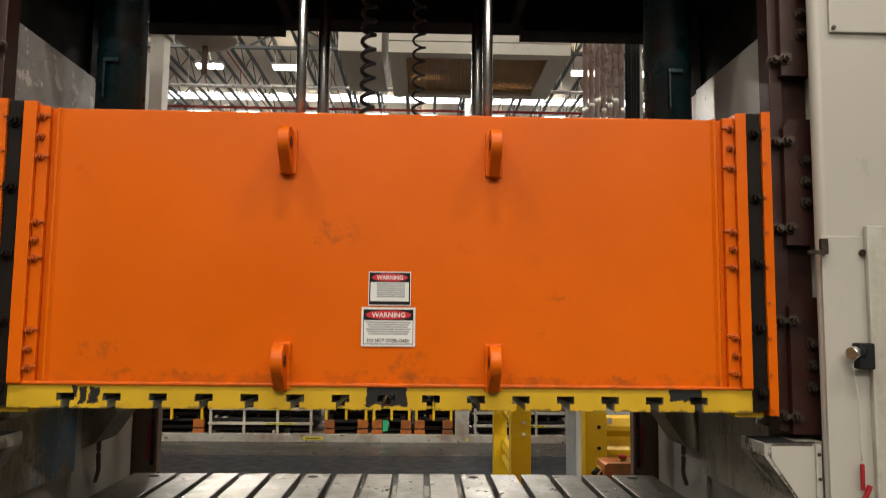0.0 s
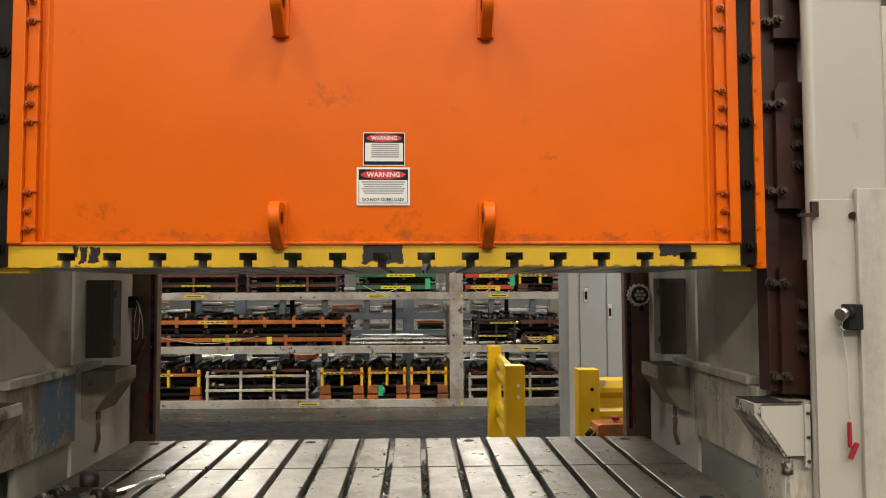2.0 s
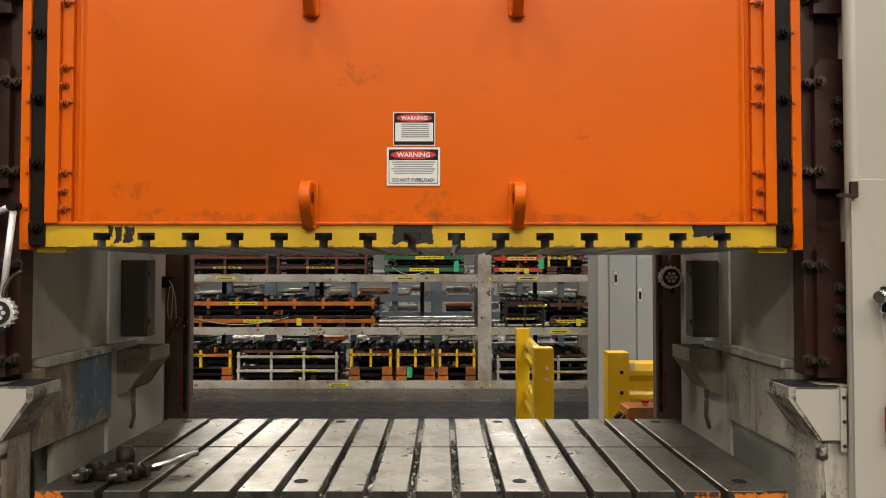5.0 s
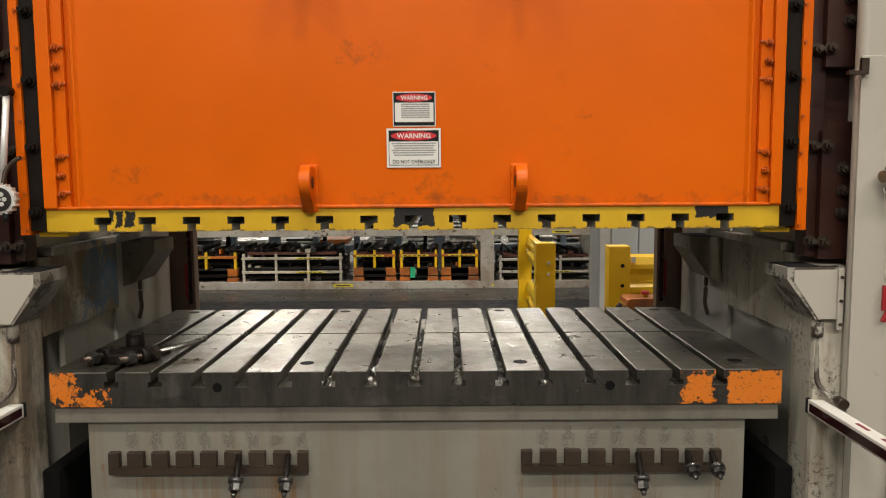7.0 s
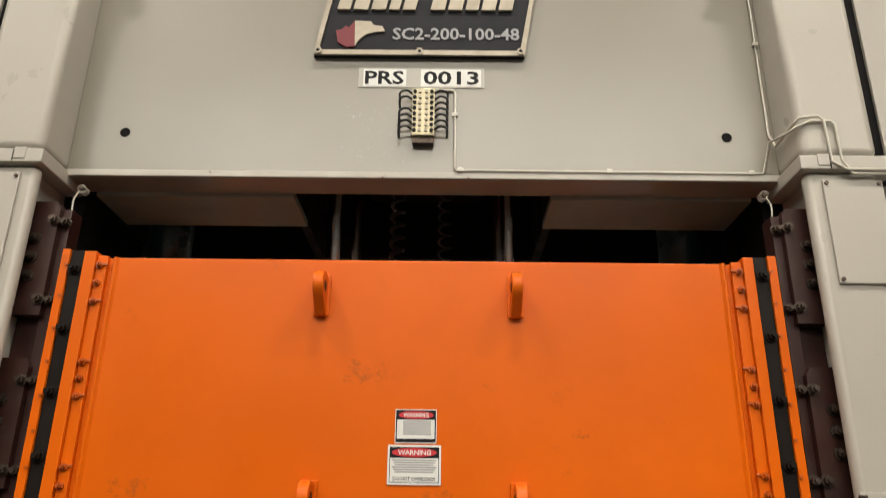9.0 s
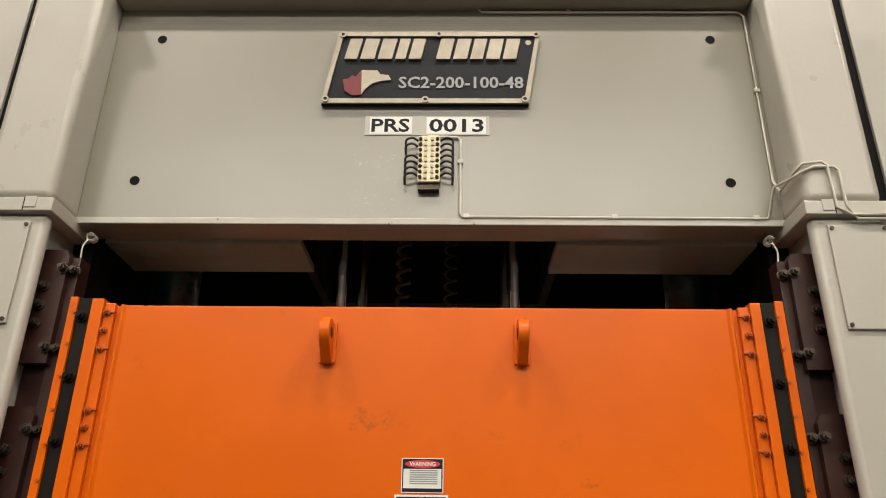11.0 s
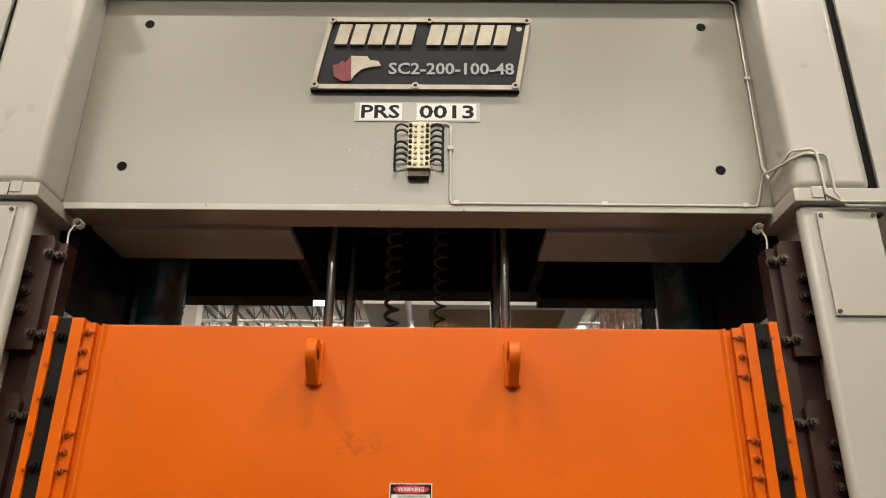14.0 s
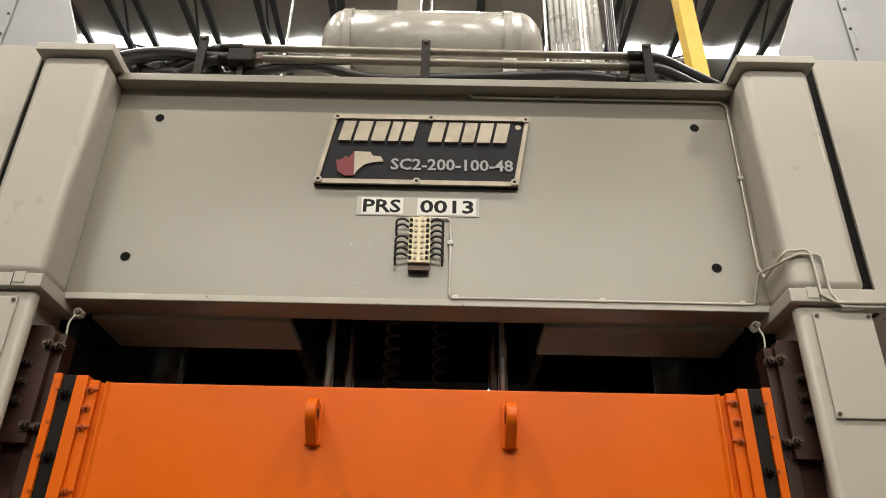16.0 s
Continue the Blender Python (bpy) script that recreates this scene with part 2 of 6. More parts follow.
def yellow_edge():
    mat, nt, b = nodes_of("worn_yellow_paint")
    col = ramp(nt, noise_node(nt, 3.5, 6), [(0.3, (0.50, 0.30, 0.010)), (0.7, (0.64, 0.40, 0.014))])
    col = mix(nt, ramp(nt, noise_node(nt, 7, 8, 0.7, offset=3), [(0.60, (0, 0, 0)), (0.75, grey(0.7))]), col, (0.20, 0.13, 0.02))
    black = box_mask(nt, -1.044, -1.027, 1.766, 1.804, 0.006, 40)
    for x0, x1, z0, z1 in ((-1.022, -0.996, 1.748, 1.803), (-0.988, -0.956, 1.750, 1.803), (-0.068, 0.072, 1.743, 1.812), (0.965, 1.08, 1.768, 1.808)):
        black = calc(nt, "MAXIMUM", black, box_mask(nt, x0, x1, z0, z1, 0.012, 30, x0))
    chips = ramp(nt, noise_node(nt, 30, 7, 0.75, offset=9), [(0.685, (0, 0, 0)), (0.705, (1, 1, 1))])
    col = mix(nt, chips, col, (0.06, 0.038, 0.022))
    edge = calc(nt, "MULTIPLY", box_mask(nt, -1.3, 1.3, 1.70, 1.7335, 0.012, 26, 3.0), 0.8)
    col = mix(nt, edge, col, (0.10, 0.066, 0.02))
    col = mix(nt, black, col, (0.012, 0.011, 0.01))
    link(nt, col, b.inputs["Base Color"])
    b.inputs["Roughness"].default_value = 0.45
    bump(nt, b, noise_node(nt, 50, 5), 0.2, 0.002)
    return mat


def side_paint(name, dirt):
    mat, nt, b = nodes_of(name)
    col = ramp(nt, noise_node(nt, 2.0, 6), [(0.3, (0.40, 0.375, 0.31)), (0.7, (0.54, 0.51, 0.43))])
    runs = noise_node(nt, 1.0, 8, 0.68, stretch=(9, 9, 1.3), offset=5)
    col = mix(nt, ramp(nt, runs, [(0.53 - dirt, (0, 0, 0)), (0.68 - dirt, grey(0.75))]), col, (0.20, 0.13, 0.07))
    grime = noise_node(nt, 3.2, 9, 0.75, stretch=(1.6, 1.6, 0.7), offset=12)
    col = mix(nt, ramp(nt, grime, [(0.53 - dirt, (0, 0, 0)), (0.66 - dirt, grey(0.8))]), col, (0.13, 0.105, 0.075))
    chips = ramp(nt, noise_node(nt, 55, 7, 0.8, offset=2), [(0.54, (0, 0, 0)), (0.57, grey(0.85))])
    patch = ramp(nt, noise_node(nt, 5, 4, offset=8), [(0.48, (0, 0, 0)), (0.60, (1, 1, 1))])
    col = mix(nt, calc(nt, "MULTIPLY", chips, patch), col, (0.05, 0.04, 0.033))
    tc = nt.nodes.new("ShaderNodeTexCoord")
    sp = nt.nodes.new("ShaderNodeSeparateXYZ")
    link(nt, tc.outputs["Object"], sp.inputs[0])
    wob = calc(nt, "MULTIPLY", calc(nt, "SUBTRACT", noise_node(nt, 9, 8, 0.75, offset=6.0), 0.5), 0.9)
    far = calc(nt, "SUBTRACT", 0.17, calc(nt, "ABSOLUTE", calc(nt, "SUBTRACT", sp.outputs[1], 0.66)))
    tall = calc(nt, "SUBTRACT", 0.13, calc(nt, "ABSOLUTE", calc(nt, "SUBTRACT", sp.outputs[2], 1.14)))
    blue = calc(nt, "GREATER_THAN", calc(nt, "ADD", calc(nt, "MINIMUM", far, tall), wob), 0.0)
    blue = calc(nt, "MULTIPLY", calc(nt, "MULTIPLY", blue, calc(nt, "LESS_THAN", sp.outputs[0], 0.0)), calc(nt, "LESS_THAN", noise_node(nt, 38, 6, 0.8, offset=3.3), 0.56))
    col = mix(nt, calc(nt, "MULTIPLY", blue, 0.85), col, (0.07, 0.18, 0.33))
    link(nt, col, b.inputs["Base Color"])
    b.inputs["Roughness"].default_value = 0.45
    bump(nt, b, calc(nt, "ADD", noise_node(nt, 40, 5), chips), 0.2, 0.003)
    return mat


def concrete():
    mat, nt, b = nodes_of("sealed_grey_floor")
    col = ramp(nt, noise_node(nt, 0.6, 7), [(0.3, (0.042, 0.040, 0.037)), (0.7, (0.070, 0.066, 0.060))])
    col = mix(nt, ramp(nt, noise_node(nt, 2.5, 8, 0.7, stretch=(0.15, 2, 1), offset=4), [(0.5, (0, 0, 0)), (0.7, grey(0.7))]), col, (0.055, 0.055, 0.058))
    link(nt, col, b.inputs["Base Color"])
    b.inputs["Specular IOR Level"].default_value = 0.35
    link(nt, ramp(nt, noise_node(nt, 3, 5), [(0.3, grey(0.22)), (0.7, grey(0.42))]), b.inputs["Roughness"])
    bump(nt, b, noise_node(nt, 25, 5), 0.1, 0.003)
    return mat


M = {}
M["orange"] = orange_paint()
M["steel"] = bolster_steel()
M["greasy"] = surface("greasy_orange_paint", (0.52, 0.092, 0.004), (0.32, 0.058, 0.006), (0.09, 0.03, 0.01), 0.15, rough=0.35, scale=30, grain=120)
M["yellow_edge"] = yellow_edge()
M["side"] = side_paint("stained_cream_side_paint", 0.0)
M["side_grimy"] = side_paint("grimy_cream_side_paint", 0.09)
M["floor"] = concrete()
M["cream"] = surface("cream_press_enamel", (0.462, 0.434, 0.376), (0.416, 0.389, 0.334), (0.24, 0.20, 0.15), 0.05, rough=0.36, scale=0.8, grain=90, bump_strength=0.02)
M["cream_dirty"] = surface("dirty_cream_enamel", (0.50, 0.475, 0.41), (0.43, 0.405, 0.34), (0.22, 0.175, 0.12), 0.30, rough=0.42, scale=2, streak=True, chips=(0.08, 0.06, 0.05), chip_level=0.70)
M["cream_streak"] = bed_paint()


def crown_paint():
    mat, nt, b = nodes_of("crown_enamel")
    col = ramp(nt, noise_node(nt, 0.8, 4), [(0.3, (0.216, 0.196, 0.153)), (0.7, (0.245, 0.223, 0.176))])
    smear = calc(nt, "MULTIPLY", box_mask(nt, -1.34, -0.86, 3.25, 3.34, 0.03, 8, 2.0), ramp(nt, noise_node(nt, 14, 6, 0.7, stretch=(1, 1, 1.8), offset=3), [(0.56, (0, 0, 0)), (0.62, grey(0.5))]))
    col = mix(nt, smear, col, (0.22, 0.20, 0.17))
    spatter = calc(nt, "MULTIPLY", box_mask(nt, -0.32, -0.06, 3.2, 3.5, 0.05, 8, 4.0), ramp(nt, noise_node(nt, 70, 5, 0.7, offset=5), [(0.63, (0, 0, 0)), (0.66, grey(0.3))]))
    col = mix(nt, spatter, col, (0.70, 0.69, 0.64))
    link(nt, col, b.inputs["Base Color"])
    link(nt, ramp(nt, noise_node(nt, 1.1, 2), [(0.2, grey(0.30)), (0.8, grey(0.34))]), b.inputs["Roughness"])
    b.inputs["Specular IOR Level"].default_value = 0.9
    bump(nt, b, calc(nt, "ADD", noise_node(nt, 1.4, 2), calc(nt, "MULTIPLY", noise_node(nt, 150, 2), 0.05)), 0.25, 0.006)
    return mat


M["crown"] = crown_paint()
M["lip"] = surface("chipped_lip_enamel", (0.50, 0.475, 0.41), (0.42, 0.395, 0.34), (0.22, 0.10, 0.05), 0.12, rough=0.38, scale=5, chips=(0.16, 0.06, 0.035), chip_level=0.635)
M["chipped"] = surface("chipped_cream_paint", (0.50, 0.48, 0.42), (0.30, 0.28, 0.24), (0.10, 0.08, 0.06), 0.55, rough=0.40, chips=(0.07, 0.055, 0.045), chip_level=0.515, scale=5)
M["brown"] = surface("brown_gib_steel", (0.048, 0.016, 0.011), (0.026, 0.009, 0.007), (0.015, 0.009, 0.008), 0.3, rough=0.42, metal=0.2, scale=4, bump_strength=0.2)
# paler than the cream: hall light on the posts put into the colour
M["post_white"] = surface("lit_post_enamel", (0.66, 0.645, 0.60), (0.57, 0.55, 0.50), (0.25, 0.20, 0.13), 0.22, rough=0.42, scale=3, streak=True)
M["hoodgrey"] = surface("pale_grey_hood_sheet", (0.36, 0.365, 0.385), (0.30, 0.305, 0.325), rough=0.42, scale=1.5)
M["black"] = surface("black_oiled_steel", (0.014, 0.010, 0.008), (0.008, 0.006, 0.005), rough=0.45, metal=0.1, scale=6)
M["black"].node_tree.nodes["Principled BSDF"].inputs["Specular IOR Level"].default_value = 0.16
# near-black for unlit insides, gaps and holes: their shade is in the colour
M["dark"] = surface("shade_black", (0.010, 0.009, 0.009), (0.005, 0.005, 0.005), rough=0.7, scale=4)
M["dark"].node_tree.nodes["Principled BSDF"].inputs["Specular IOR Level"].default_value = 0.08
# dirty cream like the bed, darkened further for shade below the bolster
M["bed_edge"] = surface("grimy_shaded_bed_edge", (0.19, 0.176, 0.145), (0.12, 0.11, 0.09), (0.05, 0.04, 0.03), 0.4, rough=0.5, scale=3, streak=True)
M["railbrown"] = surface("brown_stud_rail", (0.052, 0.034, 0.021), (0.026, 0.018, 0.012), rough=0.5, metal=0.2, scale=8)
M["nut"] = surface("bright_worn_nut", (0.20, 0.195, 0.19), (0.05, 0.048, 0.045), rough=0.28, metal=0.85, scale=40, grain=200)
M["bolt"] = surface("grimy_bolt_steel", (0.12, 0.095, 0.075), (0.05, 0.035, 0.028), rough=0.36, metal=0.75, scale=30, grain=200)
M["chrome"] = plain("chromed_rod", (0.78, 0.77, 0.75), 0.26, 1.0)
M["zinc"] = surface("worn_galvanised_sheet", (0.50, 0.50, 0.47), (0.26, 0.27, 0.26), (0.14, 0.14, 0.13), 0.4, rough=0.38, metal=0.25, scale=7, chips=(0.70, 0.68, 0.61), chip_level=0.56)
M["zinc_clean"] = surface("dull_grey_sheet", (0.42, 0.42, 0.38), (0.33, 0.33, 0.30), rough=0.35, metal=0.3, scale=3)
M["teal"] = surface("teal_cylinder_enamel", (0.010, 0.050, 0.060), (0.005, 0.024, 0.030), rough=0.30, scale=5)
M["safety"] = surface("yellow_guard_paint", (0.85, 0.55, 0.012), (0.76, 0.47, 0.01), (0.25, 0.16, 0.03), 0.1, rough=0.38, scale=4)
M["cabinet"] = surface("grey_cabinet_paint", (0.40, 0.42, 0.43), (0.35, 0.37, 0.38), rough=0.4, scale=1.5)
M["rackgrey"] = surface("pale_grey_rack_paint", (0.50, 0.475, 0.42), (0.36, 0.335, 0.29), (0.16, 0.085, 0.045), 0.42, rough=0.5, chips=(0.08, 0.05, 0.035), chip_level=0.62, scale=4)
M["dieorange"] = surface("orange_die_paint", (0.58, 0.17, 0.018), (0.36, 0.10, 0.015), (0.05, 0.03, 0.02), 0.45, rough=0.5, scale=6)
M["diered"] = surface("red_die_paint", (0.58, 0.055, 0.025), (0.42, 0.04, 0.02), rough=0.45, scale=6)
M["diebrown"] = surface("rust_red_die_paint", (0.14, 0.042, 0.022), (0.06, 0.022, 0.015), (0.03, 0.02, 0.015), 0.35, rough=0.55, scale=6)
M["diegreen"] = surface("green_die_paint", (0.03, 0.14, 0.06), (0.02, 0.09, 0.04), rough=0.5, scale=6)
M["diecream"] = surface("cream_die_paint", (0.66, 0.62, 0.52), (0.46, 0.42, 0.33), (0.10, 0.07, 0.05), 0.42, rough=0.5, scale=6)
M["dietool"] = surface("dark_tool_steel", (0.055, 0.05, 0.047), (0.025, 0.022, 0.02), rough=0.42, metal=0.5, scale=8)
M["dieblue"] = surface("blue_grey_rack_paint", (0.14, 0.17, 0.20), (0.10, 0.125, 0.15), rough=0.5, scale=5)
M["silver"] = surface("bright_bar_stock", (0.55, 0.54, 0.51), (0.33, 0.32, 0.30), rough=0.32, metal=0.8, scale=9)
M["label"] = plain("yellow_label", (0.72, 0.60, 0.04), 0.5)
M["greentag"] = plain("green_tag", (0.03, 0.42, 0.20), 0.5)
M["white"] = plain("white_vinyl", (0.74, 0.73, 0.69), 0.45)
M["ink"] = plain("black_ink", (0.018, 0.018, 0.02), 0.5)
M["ink"].node_tree.nodes["Principled BSDF"].inputs["Specular IOR Level"].default_value = 0.1
M["greyink"] = plain("grey_small_print", (0.30, 0.30, 0.30), 0.6)
M["signred"] = plain("red_sign_ink", (0.55, 0.022, 0.03), 0.45)
M["maroon"] = plain("maroon_emblem_enamel", (0.17, 0.008, 0.015), 0.6)
M["plateblack"] = surface("black_cast_plate", (0.014, 0.0145, 0.018), (0.009, 0.009, 0.012), rough=0.5, scale=8, grain=150)
M["plateblack"].node_tree.nodes["Principled BSDF"].inputs["Specular IOR Level"].default_value = 0.15
M["platelight"] = surface("polished_cast_rim", (0.38, 0.335, 0.265), (0.26, 0.225, 0.17), rough=0.42, metal=0.4, scale=12)
M["silvertext"] = plain("silver_lettering", (0.30, 0.30, 0.31), 0.4)
M["clear"] = plain("grey_label_backing", (0.44, 0.42, 0.37), 0.4)
M["brass"] = plain("plated_manifold", (0.46, 0.41, 0.27), 0.35, 0.5)
M["rubber"] = plain("black_rubber", (0.018, 0.018, 0.02), 0.45)
M["pipe"] = plain("cream_painted_tube", (0.56, 0.53, 0.45), 0.32)
M["oldpipe"] = surface("tarnished_pipe", (0.30, 0.27, 0.22), (0.18, 0.16, 0.13), rough=0.4, metal=0.5, scale=8)
M["cond"] = surface("galvanised_conduit", (0.86, 0.85, 0.82), (0.76, 0.75, 0.72), rough=0.30, metal=0.35, scale=5)
M["amber"] = plain("amber_mesh", (0.30, 0.15, 0.03), 0.45)
M["redpart"] = plain("red_plastic", (0.32, 0.012, 0.02), 0.4)
M["lens"] = plain("lamp_lens", (0.55, 0.55, 0.52), 0.18)
M["jgrey"] = surface("grey_brown_box_paint", (0.24, 0.22, 0.195), (0.18, 0.165, 0.145), (0.08, 0.06, 0.045), 0.2, rough=0.45, scale=4)
M["hopper_old"] = surface("old_olive_hopper_paint", (0.27, 0.245, 0.185), (0.17, 0.15, 0.11), (0.11, 0.06, 0.03), 0.4, rough=0.45, scale=5, streak=True, chips=(0.06, 0.045, 0.035), chip_level=0.64)
M["boxbrown"] = surface("brown_box_paint", (0.095, 0.076, 0.064), (0.065, 0.052, 0.044), (0.04, 0.03, 0.025), 0.2, rough=0.4, scale=4)
# press paint toned down for underside shade, greener against orange bounce from the slide
M["soffit"] = surface("shade_toned_soffit_paint", (0.255, 0.275, 0.235), (0.20, 0.215, 0.18), rough=0.5, scale=2)
M["curtain"] = surface("bronze_curtain_housing", (0.20, 0.145, 0.112), (0.14, 0.10, 0.078), rough=0.42, metal=0.3, scale=3)
M["glassred"] = plain("dark_red_window", (0.03, 0.006, 0.008), 0.12)
M["deck"] = surface("grey_white_roof_deck", (0.66, 0.61, 0.55), (0.54, 0.50, 0.45), rough=0.6, scale=0.3, grain=4)
M["joist"] = plain("grey_joist_paint", (0.10, 0.105, 0.11), 0.6)
M["redpipe"] = plain("red_sprinkler_pipe", (0.30, 0.03, 0.03), 0.5)
M["hallwall"] = surface("pale_hall_cladding", (0.42, 0.42, 0.41), (0.34, 0.34, 0.33), rough=0.6, scale=0.2, grain=3)
M["lampglow"] = glow("lit_lamp_panel", (1.0, 0.95, 0.86), 12.0)
# glow added on the lamp tops to brighten the roof deck
M["upglow"] = glow("roof_fill_glow", (1.0, 0.86, 0.66), 17.0)
M["skyglow"] = glow("daylit_skylight", (0.92, 0.97, 1.0), 6.0)
M["tank"] = surface("glossy_tank_enamel", (0.46, 0.44, 0.40), (0.38, 0.365, 0.33), (0.2, 0.17, 0.12), 0.1, rough=0.25, scale=3)
M["lane"] = surface("dark_blue_grey_lane", (0.034, 0.037, 0.043), (0.024, 0.026, 0.031), (0.03, 0.03, 0.032), 0.4, rough=0.42, scale=1.5)
M["lane"].node_tree.nodes["Principled BSDF"].inputs["Specular IOR Level"].default_value = 0.28
M["mesh"] = plain("grey_wire_mesh", (0.16, 0.15, 0.14), 0.5, 0.4)


# ---- building kit ----
def part(name, bm, material, parent=None, label=""):
    me = bpy.data.meshes.new(name)
    bm.normal_update()
    bm.to_mesh(me)
    bm.free()
    me.materials.append(M[material])
    ob = new(name, me)
    ob.parent = parent
    if label:
        ob["label"] = label
    return ob


def share(name, source, parent, m):
    ob = new(name, source.data)
    ob.parent = parent
    ob.matrix_basis = m
    return ob


def thing(name, label, category, group="", kind="", at=(0, 0, 0)):
    ob = new(name)
    ob.location = at
    return tagged(ob, label, category, group, kind)


def structure(name, bm, material, label=""):
    return tagged(part(name, bm, material), label, "", "", "structure")


def box(bm, x0, x1, y0, y1, z0, z1, bevel=0.0, turn=None, seg=2):
    if x0 > x1:
        x0, x1 = x1, x0
    m = Matrix.Translation(((x0 + x1) / 2, (y0 + y1) / 2, (z0 + z1) / 2))
    if turn:
        m = m @ turn
    vs = bmesh.ops.create_cube(bm, size=1, matrix=m @ Matrix.Diagonal((x1 - x0, y1 - y0, z1 - z0, 1)))["verts"]
    if bevel:
        es = list({e for v in vs for e in v.link_edges})
        out = bmesh.ops.bevel(bm, geom=es, offset=bevel, segments=seg, profile=0.5 if seg > 2 else 0.6, affect="EDGES")
        for f in out["faces"] if seg > 2 else ():
            f.smooth = True
    return bm


def B(*a, **k):
    return box(bmesh.new(), *a, **k)


def cyl(bm, p, q, r, seg=14, r2=None):
    p, q = Vector(p), Vector(q)
    d = q - p
    m = Matrix.Translation((p + q) / 2) @ d.to_track_quat("Z", "Y").to_matrix().to_4x4()
    vs = bmesh.ops.create_cone(bm, cap_ends=True, segments=seg, radius1=r, radius2=r if r2 is None else r2, depth=d.length, matrix=m)["verts"]
    for f in {f for v in vs for f in v.link_faces}:
        f.smooth = len(f.verts) == 4 and seg > 8
    return bm


def C(*a, **k):
    return cyl(bmesh.new(), *a, **k)


def tube(bm, pts, r, seg=8):
    pts = [Vector(p) for p in pts]
    rings = []
    for i, p in enumerate(pts):
        d = (pts[min(i + 1, len(pts) - 1)] - pts[max(i - 1, 0)]).normalized()
        q = d.to_track_quat("Z", "Y")
        rings.append([bm.verts.new(p + q @ Vector((r * math.cos(a), r * math.sin(a), 0))) for a in (2 * math.pi * k / seg for k in range(seg))])
    for a, b in zip(rings, rings[1:]):
        for k in range(seg):
            f = bm.faces.new((a[k], a[(k + 1) % seg], b[(k + 1) % seg], b[k]))
            f.smooth = True
    bm.faces.new(rings[0][::-1])
    bm.faces.new(rings[-1])
    return bm


def soft_line(pts, steps=6):
    """A rounded line through the points."""
    pts = [Vector(p) for p in pts]
    ext = [pts[0] * 2 - pts[1], *pts, pts[-1] * 2 - pts[-2]]
    out = []
    for i in range(1, len(ext) - 2):
        a, b, c, d = ext[i - 1:i + 3]
        for k in range(steps):
            t = k / steps
            out.append(0.5 * ((2 * b) + (c - a) * t + (2 * a - 5 * b + 4 * c - d) * t * t + (3 * b - a - 3 * c + d) * t ** 3))
    return out + [pts[-1]]


def prism(bm, outline, a, b, axis="y"):
    """A polygon given in the two other axes, from a to b along the axis."""
    def place(u, v, w):
        return {"y": (u, w, v), "x": (w, u, v), "z": (u, v, w)}[axis]
    low = [bm.verts.new(place(u, v, a)) for u, v in outline]
    high = [bm.verts.new(place(u, v, b)) for u, v in outline]
    n = len(low)
    for i in range(n):
        bm.faces.new((low[i], low[(i + 1) % n], high[(i + 1) % n], high[i]))
    bm.faces.new(low[::-1])
    bm.faces.new(high)
    bmesh.ops.recalc_face_normals(bm, faces=bm.faces[:])
    return bm


def P(*a, **k):
    return prism(bmesh.new(), *a, **k)


def hex_bolt(bm, x, y, z, r=0.017, h=0.022, stud=0.012):
    """A bolt head facing the viewer's side of the press, with washer and stub."""
    cyl(bm, (x, y, z), (x, y - 0.006, z), r * 1.35, 14)
    cyl(bm, (x, y - 0.005, z), (x, y - h, z), r, 6)
    cyl(bm, (x, y - h, z), (x, y - h - stud, z), r * 0.55, 10)
    return bm


def lettering(name, words, x, y, z, height, material, parent, width=None, shear=0.0, bold=0.0, depth=0.002):
    """Words standing on the plane y, facing the viewer, centred on x and z."""
    cu = bpy.data.curves.new(name, "FONT")
    cu.body, cu.size, cu.shear, cu.offset, cu.extrude = words, 1.0, shear, bold, 0.0
    cu.align_x, cu.align_y, cu.resolution_u = "LEFT", "BOTTOM_BASELINE", 2
    tmp = new(name, cu)
    me = bpy.data.meshes.new_from_object(tmp.evaluated_get(bpy.context.evaluated_depsgraph_get()))
    bpy.data.objects.remove(tmp)
    co = np.empty(len(me.vertices) * 3)
    me.vertices.foreach_get("co", co)
    co = co.reshape(-1, 3)
    lo, hi = co.min(0), co.max(0)
    sz = height / (hi[1] - lo[1])
    sx = width / (hi[0] - lo[0]) if width else sz
    out = np.stack([x + (co[:, 0] - (lo[0] + hi[0]) / 2) * sx, np.full(len(co), y), z + (co[:, 1] - (lo[1] + hi[1]) / 2) * sz], 1)
    me.vertices.foreach_set("co", out.ravel())
    me.update()
    me.materials.clear()
    me.materials.append(M[material])
    ob = new(name, me)
    ob.parent = parent
    return ob


PITCH = 0.1524


